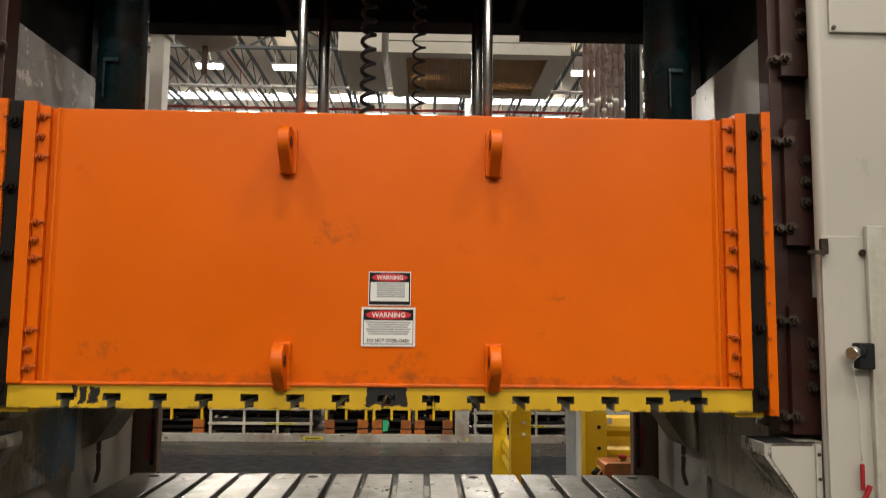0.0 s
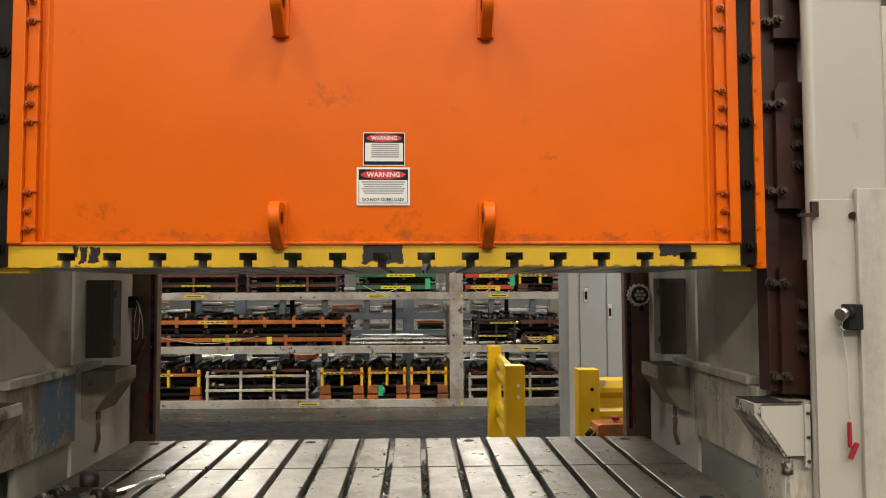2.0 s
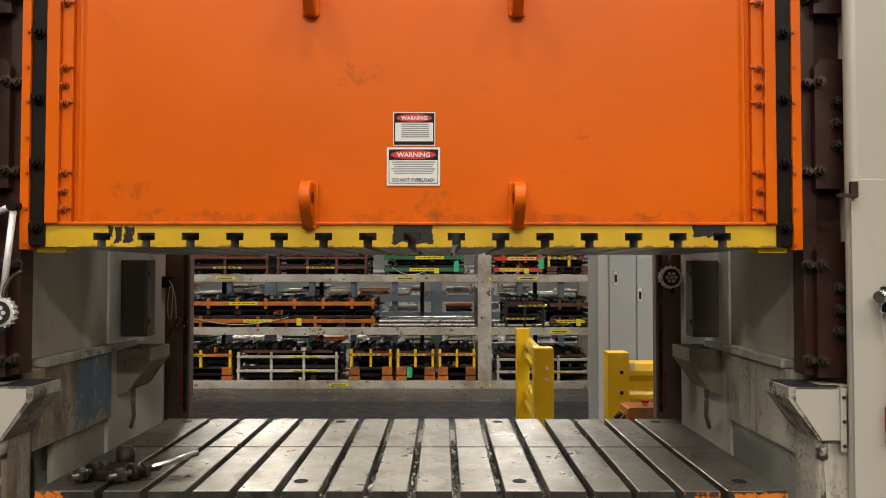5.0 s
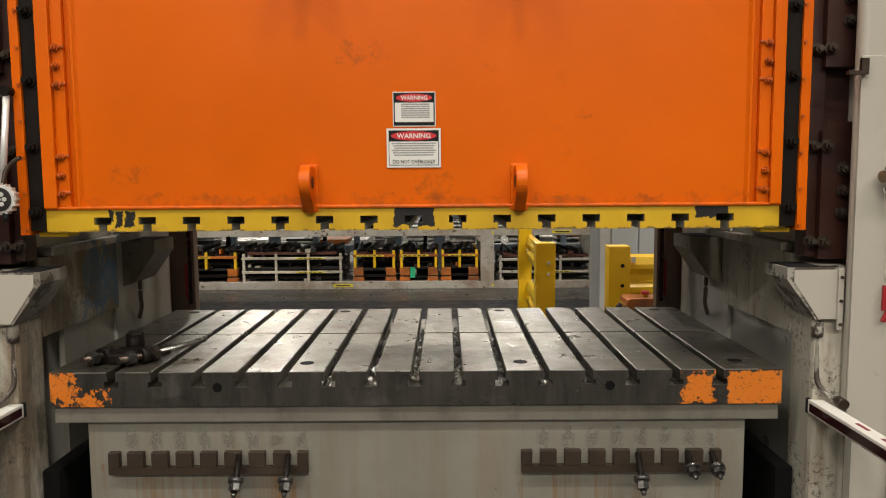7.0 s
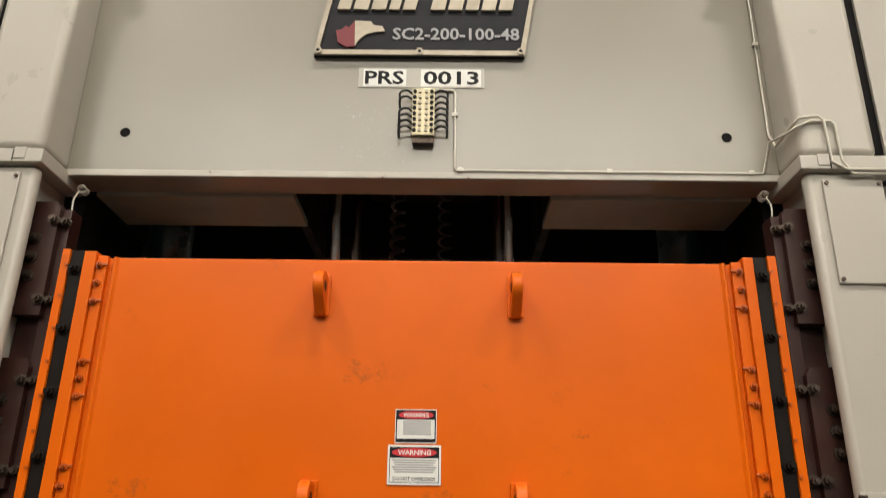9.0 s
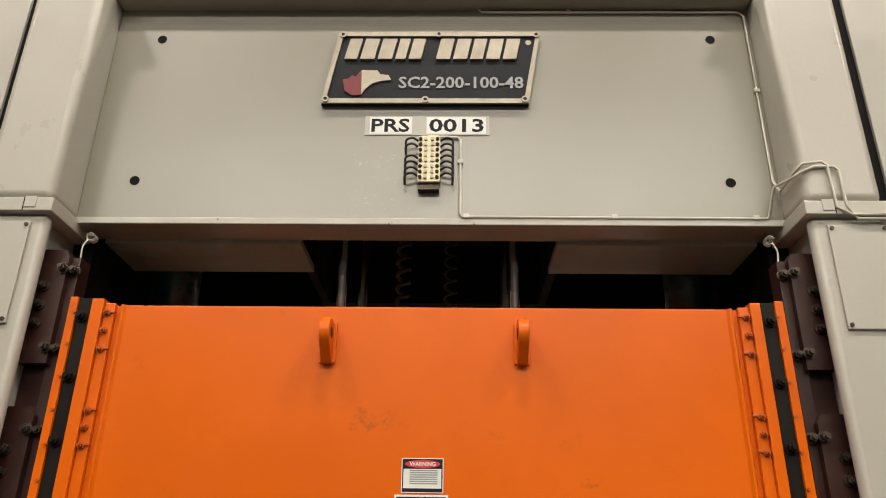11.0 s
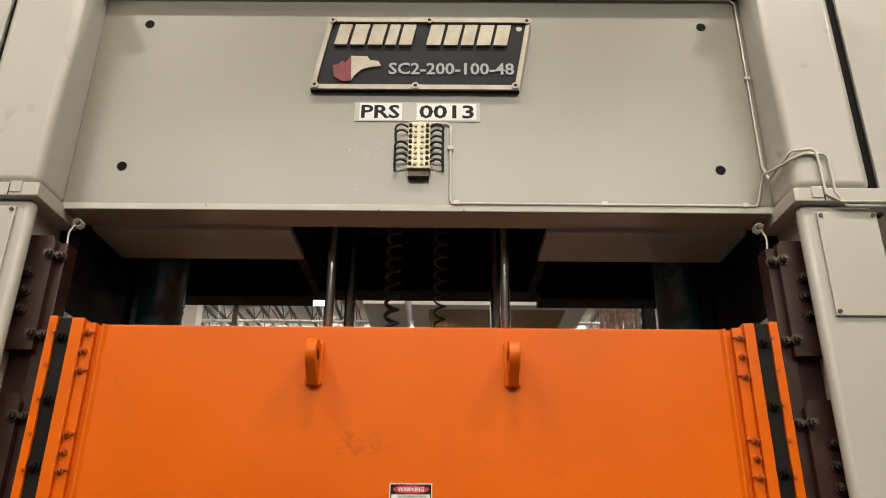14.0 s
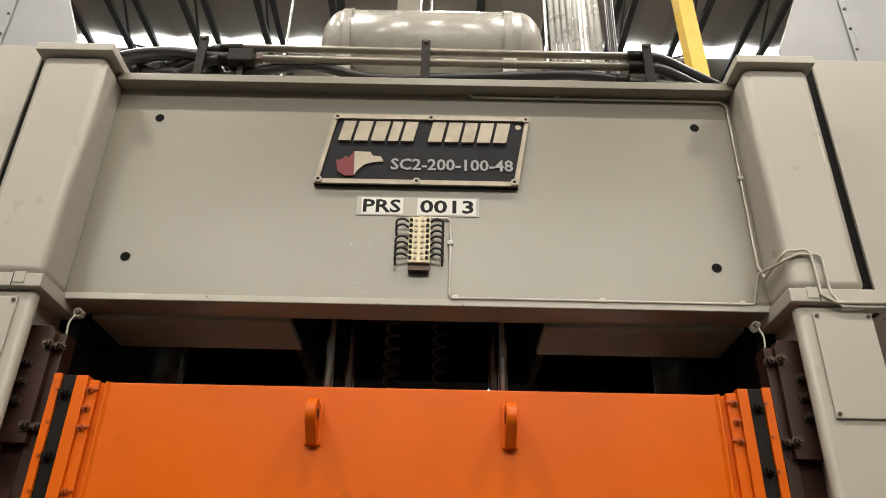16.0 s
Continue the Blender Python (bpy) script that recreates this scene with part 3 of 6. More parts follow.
def slot_profile(x0, x1, z0, z1, up, neck=0.028, wide=0.05, neck_deep=0.034, wide_deep=0.022):
    """Outline of a plate with fifteen T-slots open upwards or downwards."""
    zs = (z1, z1 - neck_deep, z1 - neck_deep - wide_deep) if up else (z0, z0 + neck_deep, z0 + neck_deep + wide_deep)
    edge = []
    for n in range(-7, 8):
        c = n * PITCH
        ch = 0.003 if up else 0.0
        edge += [(c - neck / 2 - ch, zs[0]), *([(c - neck / 2, zs[0] - ch)] if up else []), (c - neck / 2, zs[1]), (c - wide / 2, zs[1]), (c - wide / 2, zs[2]),
                 (c + wide / 2, zs[2]), (c + wide / 2, zs[1]), (c + neck / 2, zs[1]), *([(c + neck / 2, zs[0] - ch)] if up else []), (c + neck / 2 + ch, zs[0])]
    return ([(x0, z1), *edge, (x1, z1), (x1, z0), (x0, z0)] if up else [(x0, z0), *edge, (x1, z0), (x1, z1), (x0, z1)])


# ---- the hall ----
structure("floor", B(-40, 40, -60, 60, -0.3, 0.0), "floor", "sealed dark grey concrete factory floor with tyre marks")
structure("lane", B(-30, 30, 2.2, 6.95, 0.0005, 0.004), "lane", "dark blue-grey painted driving lane on the floor")
bm = bmesh.new()
prism(bm, [(x, 12.0 + (0.06 if k % 2 else 0.0)) for k, x in enumerate(np.arange(-40, 40.1, 0.5).tolist())] + [(40, 12.6), (-40, 12.6)], -60, 60)
structure("ceiling", bm, "deck", "white corrugated steel roof deck of the hall")
for nm, a in (("wall_north", (-40, 40, 60, 60.3, 0, 12.6)), ("wall_south", (-40, 40, -60.3, -60, 0, 12.6)),
              ("wall_east", (40, 40.3, -60, 60, 0, 12.6)), ("wall_west", (-40.3, -40, -60, 60, 0, 12.6))):
    structure(nm, B(*a), "hallwall", "pale grey corrugated cladding of the hall")

bm = bmesh.new()
for zc in (11.85, 11.05):
    box(bm, -0.05, 0.05, -30, 60, zc - 0.04, zc + 0.04)
for k in range(90):
    ya = -30 + k
    za, zb = (11.05, 11.85) if k % 2 else (11.85, 11.05)
    cyl(bm, (0, ya, za), (0, ya + 1, zb), 0.022, 5)
joist = tagged(part("roof_joist", bm, "joist"), "dark grey open-web steel roof joist", "roof joist", "roof joists", "structure")
joist.location = (-21, 0, 0)
for k in range(1, 36):
    copy_thing(joist, pose(-21 + k * 1.2, 0, 0))
bm = bmesh.new()
for zc in (11.0, 10.2):
    box(bm, -40, 40, -0.06, 0.06, zc - 0.045, zc + 0.045)
for k in range(54):
    xa = -40 + k * 1.5
    za, zb = (10.2, 11.0) if k % 2 else (11.0, 10.2)
    cyl(bm, (xa, 0, za), (xa + 1.5, 0, zb), 0.04, 5)
girder = tagged(part("roof_girder", bm, "joist"), "deep grey steel roof truss across the hall", "roof truss", "roof trusses", "structure")
girder.location = (0, 9.5, 0)
for yg in (-4.5, 20.5, 47.5):
    copy_thing(girder, pose(0, yg, 0))
for k, (yp, zp) in enumerate(((25.5, 9.7), (37, 9.6))):
    sp_ = thing("sprinkler_pipe", "red painted sprinkler main hung under the roof", "pipe", "sprinkler pipes")
    part("main", C((-30, yp, zp), (30, yp, zp), 0.05, 8), "redpipe", sp_)
    for hx in range(-25, 30, 5):
        part("hanger", C((hx, yp, zp), (hx, yp, 12.02), 0.012, 5), "joist", sp_)
for k in range(9):
    xb = -14.0 + k * 3.5
    bl = thing("sprinkler_branch", "thin red sprinkler branch line under the roof", "pipe", "sprinkler branches")
    part("branch", C((xb, 12.0, 11.3), (xb, 44.0, 11.3), 0.028, 6), "redpipe", bl)
    for hy in range(14, 44, 6):
        part("drop", C((xb, hy, 11.3), (xb, hy, 10.7), 0.014, 5), "redpipe", bl)
        part("hanger", C((xb, hy + 1, 11.3), (xb, hy + 1, 12.02), 0.010, 5), "joist", bl)
for yl in (24.6, 33.7, 39.5):
    tr = thing("cable_tray", "pale cable tray along a lamp row", "cable tray", "cable trays")
    part("tray", B(-20, 20, yl + 0.35, yl + 0.55, 10.35, 10.42), "cond", tr)
    for hx in range(-19, 20, 2):
        part("hanger", C((hx + 0.3, yl + 0.45, 10.42), (hx + 0.3, yl + 0.45, 12.02), 0.012, 5), "cond", tr)
for ysk, half in ((7.95, 0.14), (31.7, 0.45)):
    structure("skylight", B(-22, 22, ysk - half, ysk + half, 11.985, 11.998), "skyglow", "long bright daylit skylight strip in the roof")

lamp_seed = None
for yl in (24.6, 30.9, 33.7, 36.8, 39.5, 42.5, 45.5, 16.5):
    for xl in (-15.8, -13.2, -10.0, -7.8, -5.0, -2.0, 0.22, 3.3, 6.1, 8.4, 11.2, 13.6):
        if lamp_seed is None:
            lamp_seed = thing("high_bay_lamp", "lit white rectangular high-bay lamp hung from the roof", "lamp", "high-bay lamps")
            part("housing", B(-0.52, 0.52, -0.20, 0.20, 0.02, 0.10, bevel=0.02), "cond", lamp_seed)
            bm = P([(-0.17, -0.07), (0.17, -0.07), (0.145, 0.015), (-0.145, 0.015)], -0.46, 0.46, "x")
            part("diffuser", bm, "lampglow", lamp_seed, "glowing prismatic lamp lens")
            part("roof_fill", B(-0.44, 0.44, -0.15, 0.15, 0.101, 0.106), "upglow", lamp_seed, "glowing panel added on the lamp top to brighten the roof")
            for sx in (-0.4, 0.4):
                part("hanger", C((sx, 0, 0.1), (sx, 0, 1.03), 0.012, 5), "joist", lamp_seed)
            lamp_seed.location = (xl, yl, 11.0)
        else:
            copy_thing(lamp_seed, pose(xl, yl, 11.0))
# fixtures hung at the unseen and fill lights too
for lx, ly, lw, wide in LAMPS_AND_FILL[:16]:
    copy_thing(lamp_seed, pose(lx, ly, 11.0))

# ---- the press frame ----
press = thing("stamping_press", "large cream-painted straight-side stamping press frame", "press")
for s in (-1, 1):
    column = part("column", B(s * 1.456, s * 1.737, -0.10, -0.045, 0.0, 3.11, bevel=0.026, seg=6), "cream", press, "cream enamelled front column")
    part("column_core", B(s * 1.505, s * 1.737, -0.044, 0.55, 1.30, 3.11), "cream", press)
    # black plate painted for the unlit void above the side plate
    part("side_shade_plate", B(s * 1.412, s * 1.50, 0.205, 0.782, 2.74, 3.133), "dark", press)
    upper = part("upper_column", B(s * 1.45, s * 1.745, -0.115, 0.5, 3.17, 4.284, bevel=0.035, seg=6), "cream", press)
    part("column_cap", B(s * 1.415, s * 1.768, -0.15, 0.5, 4.286, 4.328, bevel=0.004), "cream", press)
    part("ledge", B(s * 1.435, s * 1.80, -0.125, 0.30, 3.112, 3.168, bevel=0.004), "cream", press)
    part("ledge_joint", B(s * 1.50, s * 1.545, -0.1285, -0.1255, 3.125, 3.172, bevel=0.002), "cream", press, "small screwed joint plate on the ledge")
    part("ledge_seam", B(s * 1.546, s * 1.550, -0.1262, -0.1252, 3.114, 3.166), "dark", press)
    part("ledge_extension", B(s * 1.80, s * 2.6, -0.115, -0.02, 3.115, 3.165, bevel=0.004), "cream", press)
    part("access_panel", B(s * 1.512, s * 1.735, -0.112, -0.1005, 2.665, 3.072, bevel=0.003), "cream", press, "screwed cream access panel")
    for px, pz in ((1.525, 2.68), (1.525, 3.058), (1.72, 2.68), (1.72, 3.058)):
        part("screw", C((s * px, -0.112, pz), (s * px, -0.117, pz), 0.008, 8), "bolt", press)
    # inner side walls with a window low down
    bm = bmesh.new()
    box(bm, s * 1.37, s * 1.50, -0.04, 0.14, 0.0, 1.265, bevel=0.02)
    box(bm, s * 1.37, s * 1.74, 0.14, 0.78, 1.0, 1.29)
    part("lower_side_wall", bm, "side" if s > 0 else "side_grimy", press, "oil-stained cream lower side wall")
    part("side_ledge", B(s * 1.355, s * 1.49, 0.205, 1.02, 1.292, 1.325, bevel=0.004), "side", press)
    part("side_plate", B(s * 1.395, s * 1.43, 0.10, 0.78, 1.327, 2.73), "cream_dirty", press, "dirty cream side plate")
    part("rear_post", B(s * 1.385, s * 1.735, 0.785, 1.47, 0.0, 2.73, bevel=0.006), "post_white", press, "scuffed rear post toned pale for hall light")
    part("rear_post_head", B(s * 1.387, s * 1.735, 1.26, 1.47, 2.731, 3.10), "cream_dirty", press)
    # black plate continuing the painted void past the rear post
    part("rear_shade_plate", B(s * 1.40, s * 1.735, 0.785, 1.255, 2.731, 3.13), "dark", press)
    part("outer_skin", B(s * 1.738, s * 1.75, -0.04, 1.46, 1.05, 4.3), "cream_dirty", press)
    part("side_cover", B(s * 1.742, s * 1.75, 0.24 if s > 0 else 0.44, 1.46, 0.0, 1.048), "jgrey", press, "dull grey-brown lower side cover")
    part("slide_guard", B(s * 1.375, s * 1.394, 0.12, 0.78, 2.20, 2.735), "zinc" if s < 0 else "zinc_clean", press, "worn galvanised sheet guard" if s < 0 else "dull grey sheet guard")
    # gib rail and its three clamp blocks
    part("gib_rail", B(s * 1.36, s * 1.41, 0.028, 0.11, 1.29, 2.98, bevel=0.004), "brown", press, "brown oiled guide rail")
    part("gib_plate", B(s * 1.41, s * 1.50, 0.05, 0.20, 1.29, 3.0), "brown", press)
    for z0, z1 in ((2.545, 3.0), (1.935, 2.385), (1.285, 1.752)):
        block = part("gib_block", P([(s * 1.392, z0), (s * 1.50, z0), (s * 1.50, z1), (s * 1.408, z1), (s * 1.392, z1 - 0.03)], -0.002, 0.05), "brown", press, "brown steel gib clamp block")
        mid = (z0 + z1) / 2
        for bx, bz in ((1.464, mid + 0.075), (1.464, mid), (1.464, mid - 0.075), (1.405, z1 - 0.08), (1.405, z0 + 0.06)):
            part("bolt", hex_bolt(bmesh.new(), s * bx, -0.002, bz, 0.016, 0.026), "bolt", block)
        for bz in (z1 - 0.08, z0 + 0.06):
            part("bolt", hex_bolt(bmesh.new(), s * 1.372, 0.028, bz, 0.016, 0.03), "bolt", block)

part("crown_front", B(-1.449, 1.449, 0.08, 0.235, 3.15, 4.33, bevel=0.004), "crown", press, "broad cream crown plate with through holes")
part("crown_lip", B(-1.445, 1.445, 0.073, 0.0795, 3.152, 3.18, bevel=0.002), "lip", press)
part("crown_top_lip", B(-1.445, 1.445, 0.005, 0.0795, 4.250, 4.292, bevel=0.003), "crown", press)
part("crown_top", B(-1.44, 1.44, 0.24, 1.29, 4.28, 4.325), "cream", press)
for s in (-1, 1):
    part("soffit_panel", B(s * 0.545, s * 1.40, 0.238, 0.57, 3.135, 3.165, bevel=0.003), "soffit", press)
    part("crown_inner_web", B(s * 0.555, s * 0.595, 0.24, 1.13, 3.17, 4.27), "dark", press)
# crown inside plates carry its shade as near-black colour
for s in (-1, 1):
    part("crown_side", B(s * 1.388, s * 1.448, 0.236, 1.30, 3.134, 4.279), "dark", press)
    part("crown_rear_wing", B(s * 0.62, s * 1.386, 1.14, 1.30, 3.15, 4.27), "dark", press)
part("crown_rear", B(-0.619, 0.619, 1.14, 1.30, 3.185, 4.27), "dark", press, "rear crown plate with its shade painted near-black")
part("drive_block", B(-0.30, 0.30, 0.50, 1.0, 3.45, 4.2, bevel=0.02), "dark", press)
for hx, hz in ((-1.235, 4.085), (1.262, 4.085), (-1.235, 3.352), (1.254, 3.352)):
    part("lifting_hole", C((hx, 0.0795, hz), (hx, 0.0775, hz), 0.021, 18), "dark", press, "dark lifting hole in the crown")
CYL = {-1: -1.233, 1: 1.222}
for s in (-1, 1):
    cyl_ob = part("counterbalance_cylinder", C((CYL[s], 0.72, 2.48), (CYL[s], 0.72, 4.2), 0.103, 28), "teal", press, "teal enamelled counterbalance cylinder")
    part("mounting_lug", B(CYL[s] - 0.035, CYL[s] + 0.03, 0.595, 0.63, 2.755, 2.775, bevel=0.005), "teal", cyl_ob)
    part("mounting_rib", B(CYL[s] - 0.032, CYL[s] - 0.024, 0.60, 0.63, 2.60, 2.755), "teal", cyl_ob)

# bed below the bolster
part("bed_lip", B(-1.28, 1.28, 0.012, 1.24, 0.715, 0.774, bevel=0.004), "bed_edge", press, "grimy cream bed top edge darkened for shade below the bolster")
part("bed", B(-1.172, 1.172, 0.03, 1.22, 0.0, 0.714, bevel=0.004), "cream_streak", press, "rust-streaked cream press bed")
for s, xa in ((-1, -1.094), (1, 0.375)):
    bm = bmesh.new()
    box(bm, xa, xa + 0.708, 0.004, 0.029, 0.527, 0.552)
    x = xa
    widths = [0.038] + [0.058] * 7 + [0.036]
    for k, w in enumerate(widths):
        box(bm, x, x + w, 0.004, 0.029, 0.552, 0.607, bevel=0.002)
        x += w + (0.708 - sum(widths)) / 8
    part("stud_rail", bm, "railbrown", press, "brown notched stud rail on the bed")


def clamp_stud(x, y, z, length, tilt, lie=None):
    st = thing("clamp_stud", "dark oily threaded clamp stud with hex nut hung in a notch", "stud", "clamp studs")
    bm = C((0, 0, 0), (0, 0, -length), 0.011, 10)
    part("stud", bm, "black", st)
    bm = C((0, 0, -length * 0.62), (0, 0, -length * 0.74), 0.027, 14)
    cyl(bm, (0, 0, -length * 0.74), (0, 0, -length * 0.94), 0.021, 6)
    part("nut", bm, "nut", st)
    part("tip", C((0, 0, -length), (0, 0, -length - 0.014), 0.011, 10, 0.006), "nut", st)
    st.matrix_basis = lie or pose(x, y, z, tilt, 0, 0)
    return st


for sx in (-0.625, -0.452, 0.785, 0.96, 1.045):
    clamp_stud(sx, 0.0, 0.60, 0.135 if sx < 0.9 else 0.10, -38 if sx < 0.9 else -60)

# ---- bolster ----
bolster = thing("bolster", "oily machined steel bolster plate with fifteen T-slots", "bolster plate")
prof = slot_profile(-1.284, 1.284, 0.776, 0.90, True)
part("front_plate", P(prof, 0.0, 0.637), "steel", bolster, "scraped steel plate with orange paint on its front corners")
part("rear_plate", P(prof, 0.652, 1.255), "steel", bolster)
# bright strips paint the bevel's glint along the front edge
bm = bmesh.new()
for n in range(-8, 8):
    xa, xb = max(-1.298, n * PITCH + 0.018), min(1.298, (n + 1) * PITCH - 0.018)
    prism(bm, [(xa, 0.8972), (xb, 0.8972), (xb, 0.9008), (xa, 0.9008)], -0.0012, 0.0022)
part("edge_glint", bm, "silver", bolster, "bright strips painting the glint of the front edge's bevel")
for hx in (-1.165, -0.40, 0.38, 1.163):
    for hy in (0.12, 1.18):
        part("hole", C((hx, hy, 0.9003), (hx, hy, 0.9012), 0.026, 20), "dark", bolster, "round lifting hole")
for hx in (-0.695, 0.683):
    part("side_hole", C((hx, -0.0005, 0.844), (hx, -0.0012, 0.844), 0.017, 18), "dark", bolster)

# ---- slide ----
STRIP = {-1: (1.258, 1.310, 1.341), 1: (1.251, 1.303, 1.336)}
slide = thing("press_slide", "bright orange painted press slide with yellow lower edge", "press slide")
part("face_plate", B(-1.135, 1.135, 0.0, 0.06, 1.812, 2.752, bevel=0.004), "orange", slide, "broad orange face plate, scuffed")
part("back_plate", B(-1.21, 1.21, 1.16, 1.22, 1.812, 2.60), "orange", slide)
for s in (-1, 1):
    part("end_plate", B(s * 1.06, s * 1.11, 0.07, 1.15, 1.812, 2.60), "orange", slide)
    rib = P([(s * 1.127, 0.001), (s * 1.133, -0.004), (s * 1.138, -0.009), (s * 1.146, -0.009), (s * 1.151, -0.003), (s * 1.151, 0.02), (s * 1.127, 0.02)], 1.812, 2.752, "z")
    part("weld_rib", rib, "orange", slide, "rounded orange weld seam")
    part("groove", B(s * 1.1515, s * 1.1715, 0.012, 0.06, 1.812, 2.752), "orange", slide)
    flange = part("flange", B(s * 1.212, s * STRIP[s][0], -0.020, 0.06, 1.812, 2.772, bevel=0.004), "orange", slide, "orange guide flange with bolts")
    bar_ = part("bolt_bar", B(s * 1.172, s * 1.2115, -0.006, 0.06, 1.812, 2.758, bevel=0.004), "orange", slide, "narrow orange bolt bar")
    for bz in (2.718, 2.649, 2.577, 2.351, 2.291, 2.228, 1.987, 1.925, 1.862):
        short = min(abs(bz - 2.649), abs(bz - 2.291), abs(bz - 1.925)) < 0.01
        bm = bmesh.new()
        cyl(bm, (s * 1.197, -0.005, bz), (s * 1.197, -0.014, bz), 0.0135, 14)
        cyl(bm, (s * 1.197, -0.012, bz), (s * 1.197, -0.026, bz), 0.0095, 6)
        cyl(bm, (s * 1.197, -0.026, bz), (s * 1.197, -0.034, bz), 0.005, 8)
        if not short:
            box(bm, s * 1.166, s * 1.198, -0.013, -0.004, bz - 0.001, bz + 0.009, bevel=0.003)
        part("bolt", bm, "greasy", bar_, "greasy orange bolt")
    w0, w1, e1 = STRIP[s]
    strip = part("wear_strip", B(s * (w0 + 0.001), s * w1, -0.012, 0.06, 1.736, 2.774, bevel=0.002), "black", slide, "black oiled wear strip")
    for bz in (2.701, 2.472, 2.243, 2.021, 1.801):
        part("bolt", hex_bolt(bmesh.new(), s * (w0 + w1 + 0.008) / 2, -0.012, bz, 0.017, 0.024), "black", strip)
    edge = part("edge_strip", B(s * (w1 + 0.001), s * e1, -0.022, 0.06, 1.722, 2.778, bevel=0.003), "orange", slide, "narrow orange edge strip")
    for k in range(9):
        zz = 1.74 + k * 0.122
        part("screw", C((s * (w1 + 0.008), -0.022, zz), (s * (w1 + 0.008), -0.027, zz), 0.006, 8), "greasy", edge)
    part("scraper", B(s * 1.20, s * 1.30, 0.02, 0.10, 1.714, 1.730), "safety", slide)
for lx in (-0.352, 0.362):
    for lz in (2.60, 1.865):
        pts = [(0.0, lz - 0.072), (0.0, lz + 0.08)]
        for k in range(13):
            a = radians(100) - radians(150) * k / 12
            pts.append((-0.062 - 0.056 * math.cos(a), lz + 0.03 + 0.056 * math.sin(a)))
        pts.append((-0.030, lz - 0.072))
        bm = P(pts, lx - 0.019, lx + 0.019, "x")
        bmesh.ops.bevel(bm, geom=bm.edges[:], offset=0.004, segments=2, profile=0.6, affect="EDGES")
        lug = part("lifting_lug", bm, "orange", slide, "welded orange lifting lug with eye")
        for q in (-0.0195, 0.0195):
            part("eye", C((lx + q, -0.066, lz + 0.03), (lx + q + math.copysign(0.001, q), -0.066, lz + 0.03), 0.021, 16), "ink", lug)
        part("weld", B(lx - 0.03, lx + 0.03, -0.01, 0.0, lz - 0.068, lz + 0.09, bevel=0.004), "orange", lug)
part("bottom_weld", B(-1.26, 1.26, -0.012, 0.0, 1.807, 1.819, bevel=0.005), "orange", slide)
low = slot_profile(-1.268, 1.268, 1.731, 1.810, False, neck=0.030, wide=0.060, neck_deep=0.024, wide_deep=0.026)
part("yellow_edge", P(low, -0.004, 0.004), "yellow_edge", slide, "worn yellow painted lower edge")
part("platen", P(low, 0.006, 1.22), "zinc_clean", slide, "dark steel slide platen with T-slots")
for rx in (-0.385, 0.375):
    part("chrome_rod", C((rx, 0.42, 2.2), (rx, 0.42, 4.25), 0.021, 20), "chrome", slide, "polished chrome rod")
for rx in (-0.355, 0.365):
    part("dark_rod", C((rx, 0.86, 2.2), (rx, 0.86, 4.25), 0.028, 20), "chrome", slide)
for s in (-1, 1):
    part("cylinder_rod", C((CYL[s], 0.72, 1.79), (CYL[s], 0.72, 2.9), 0.088, 20), "black", slide)
for rx, ry in ((-0.13, 0.61), (0.09, 0.75)):
    pts = [(rx + 0.028 * math.cos(k * 0.7), ry + 0.028 * math.sin(k * 0.7), 2.5 + k * 0.0072) for k in range(225)]
    part("coiled_cord", tube(bmesh.new(), pts, 0.010 if rx < 0 else 0.006, 6), "rubber", slide, "black coiled cable")

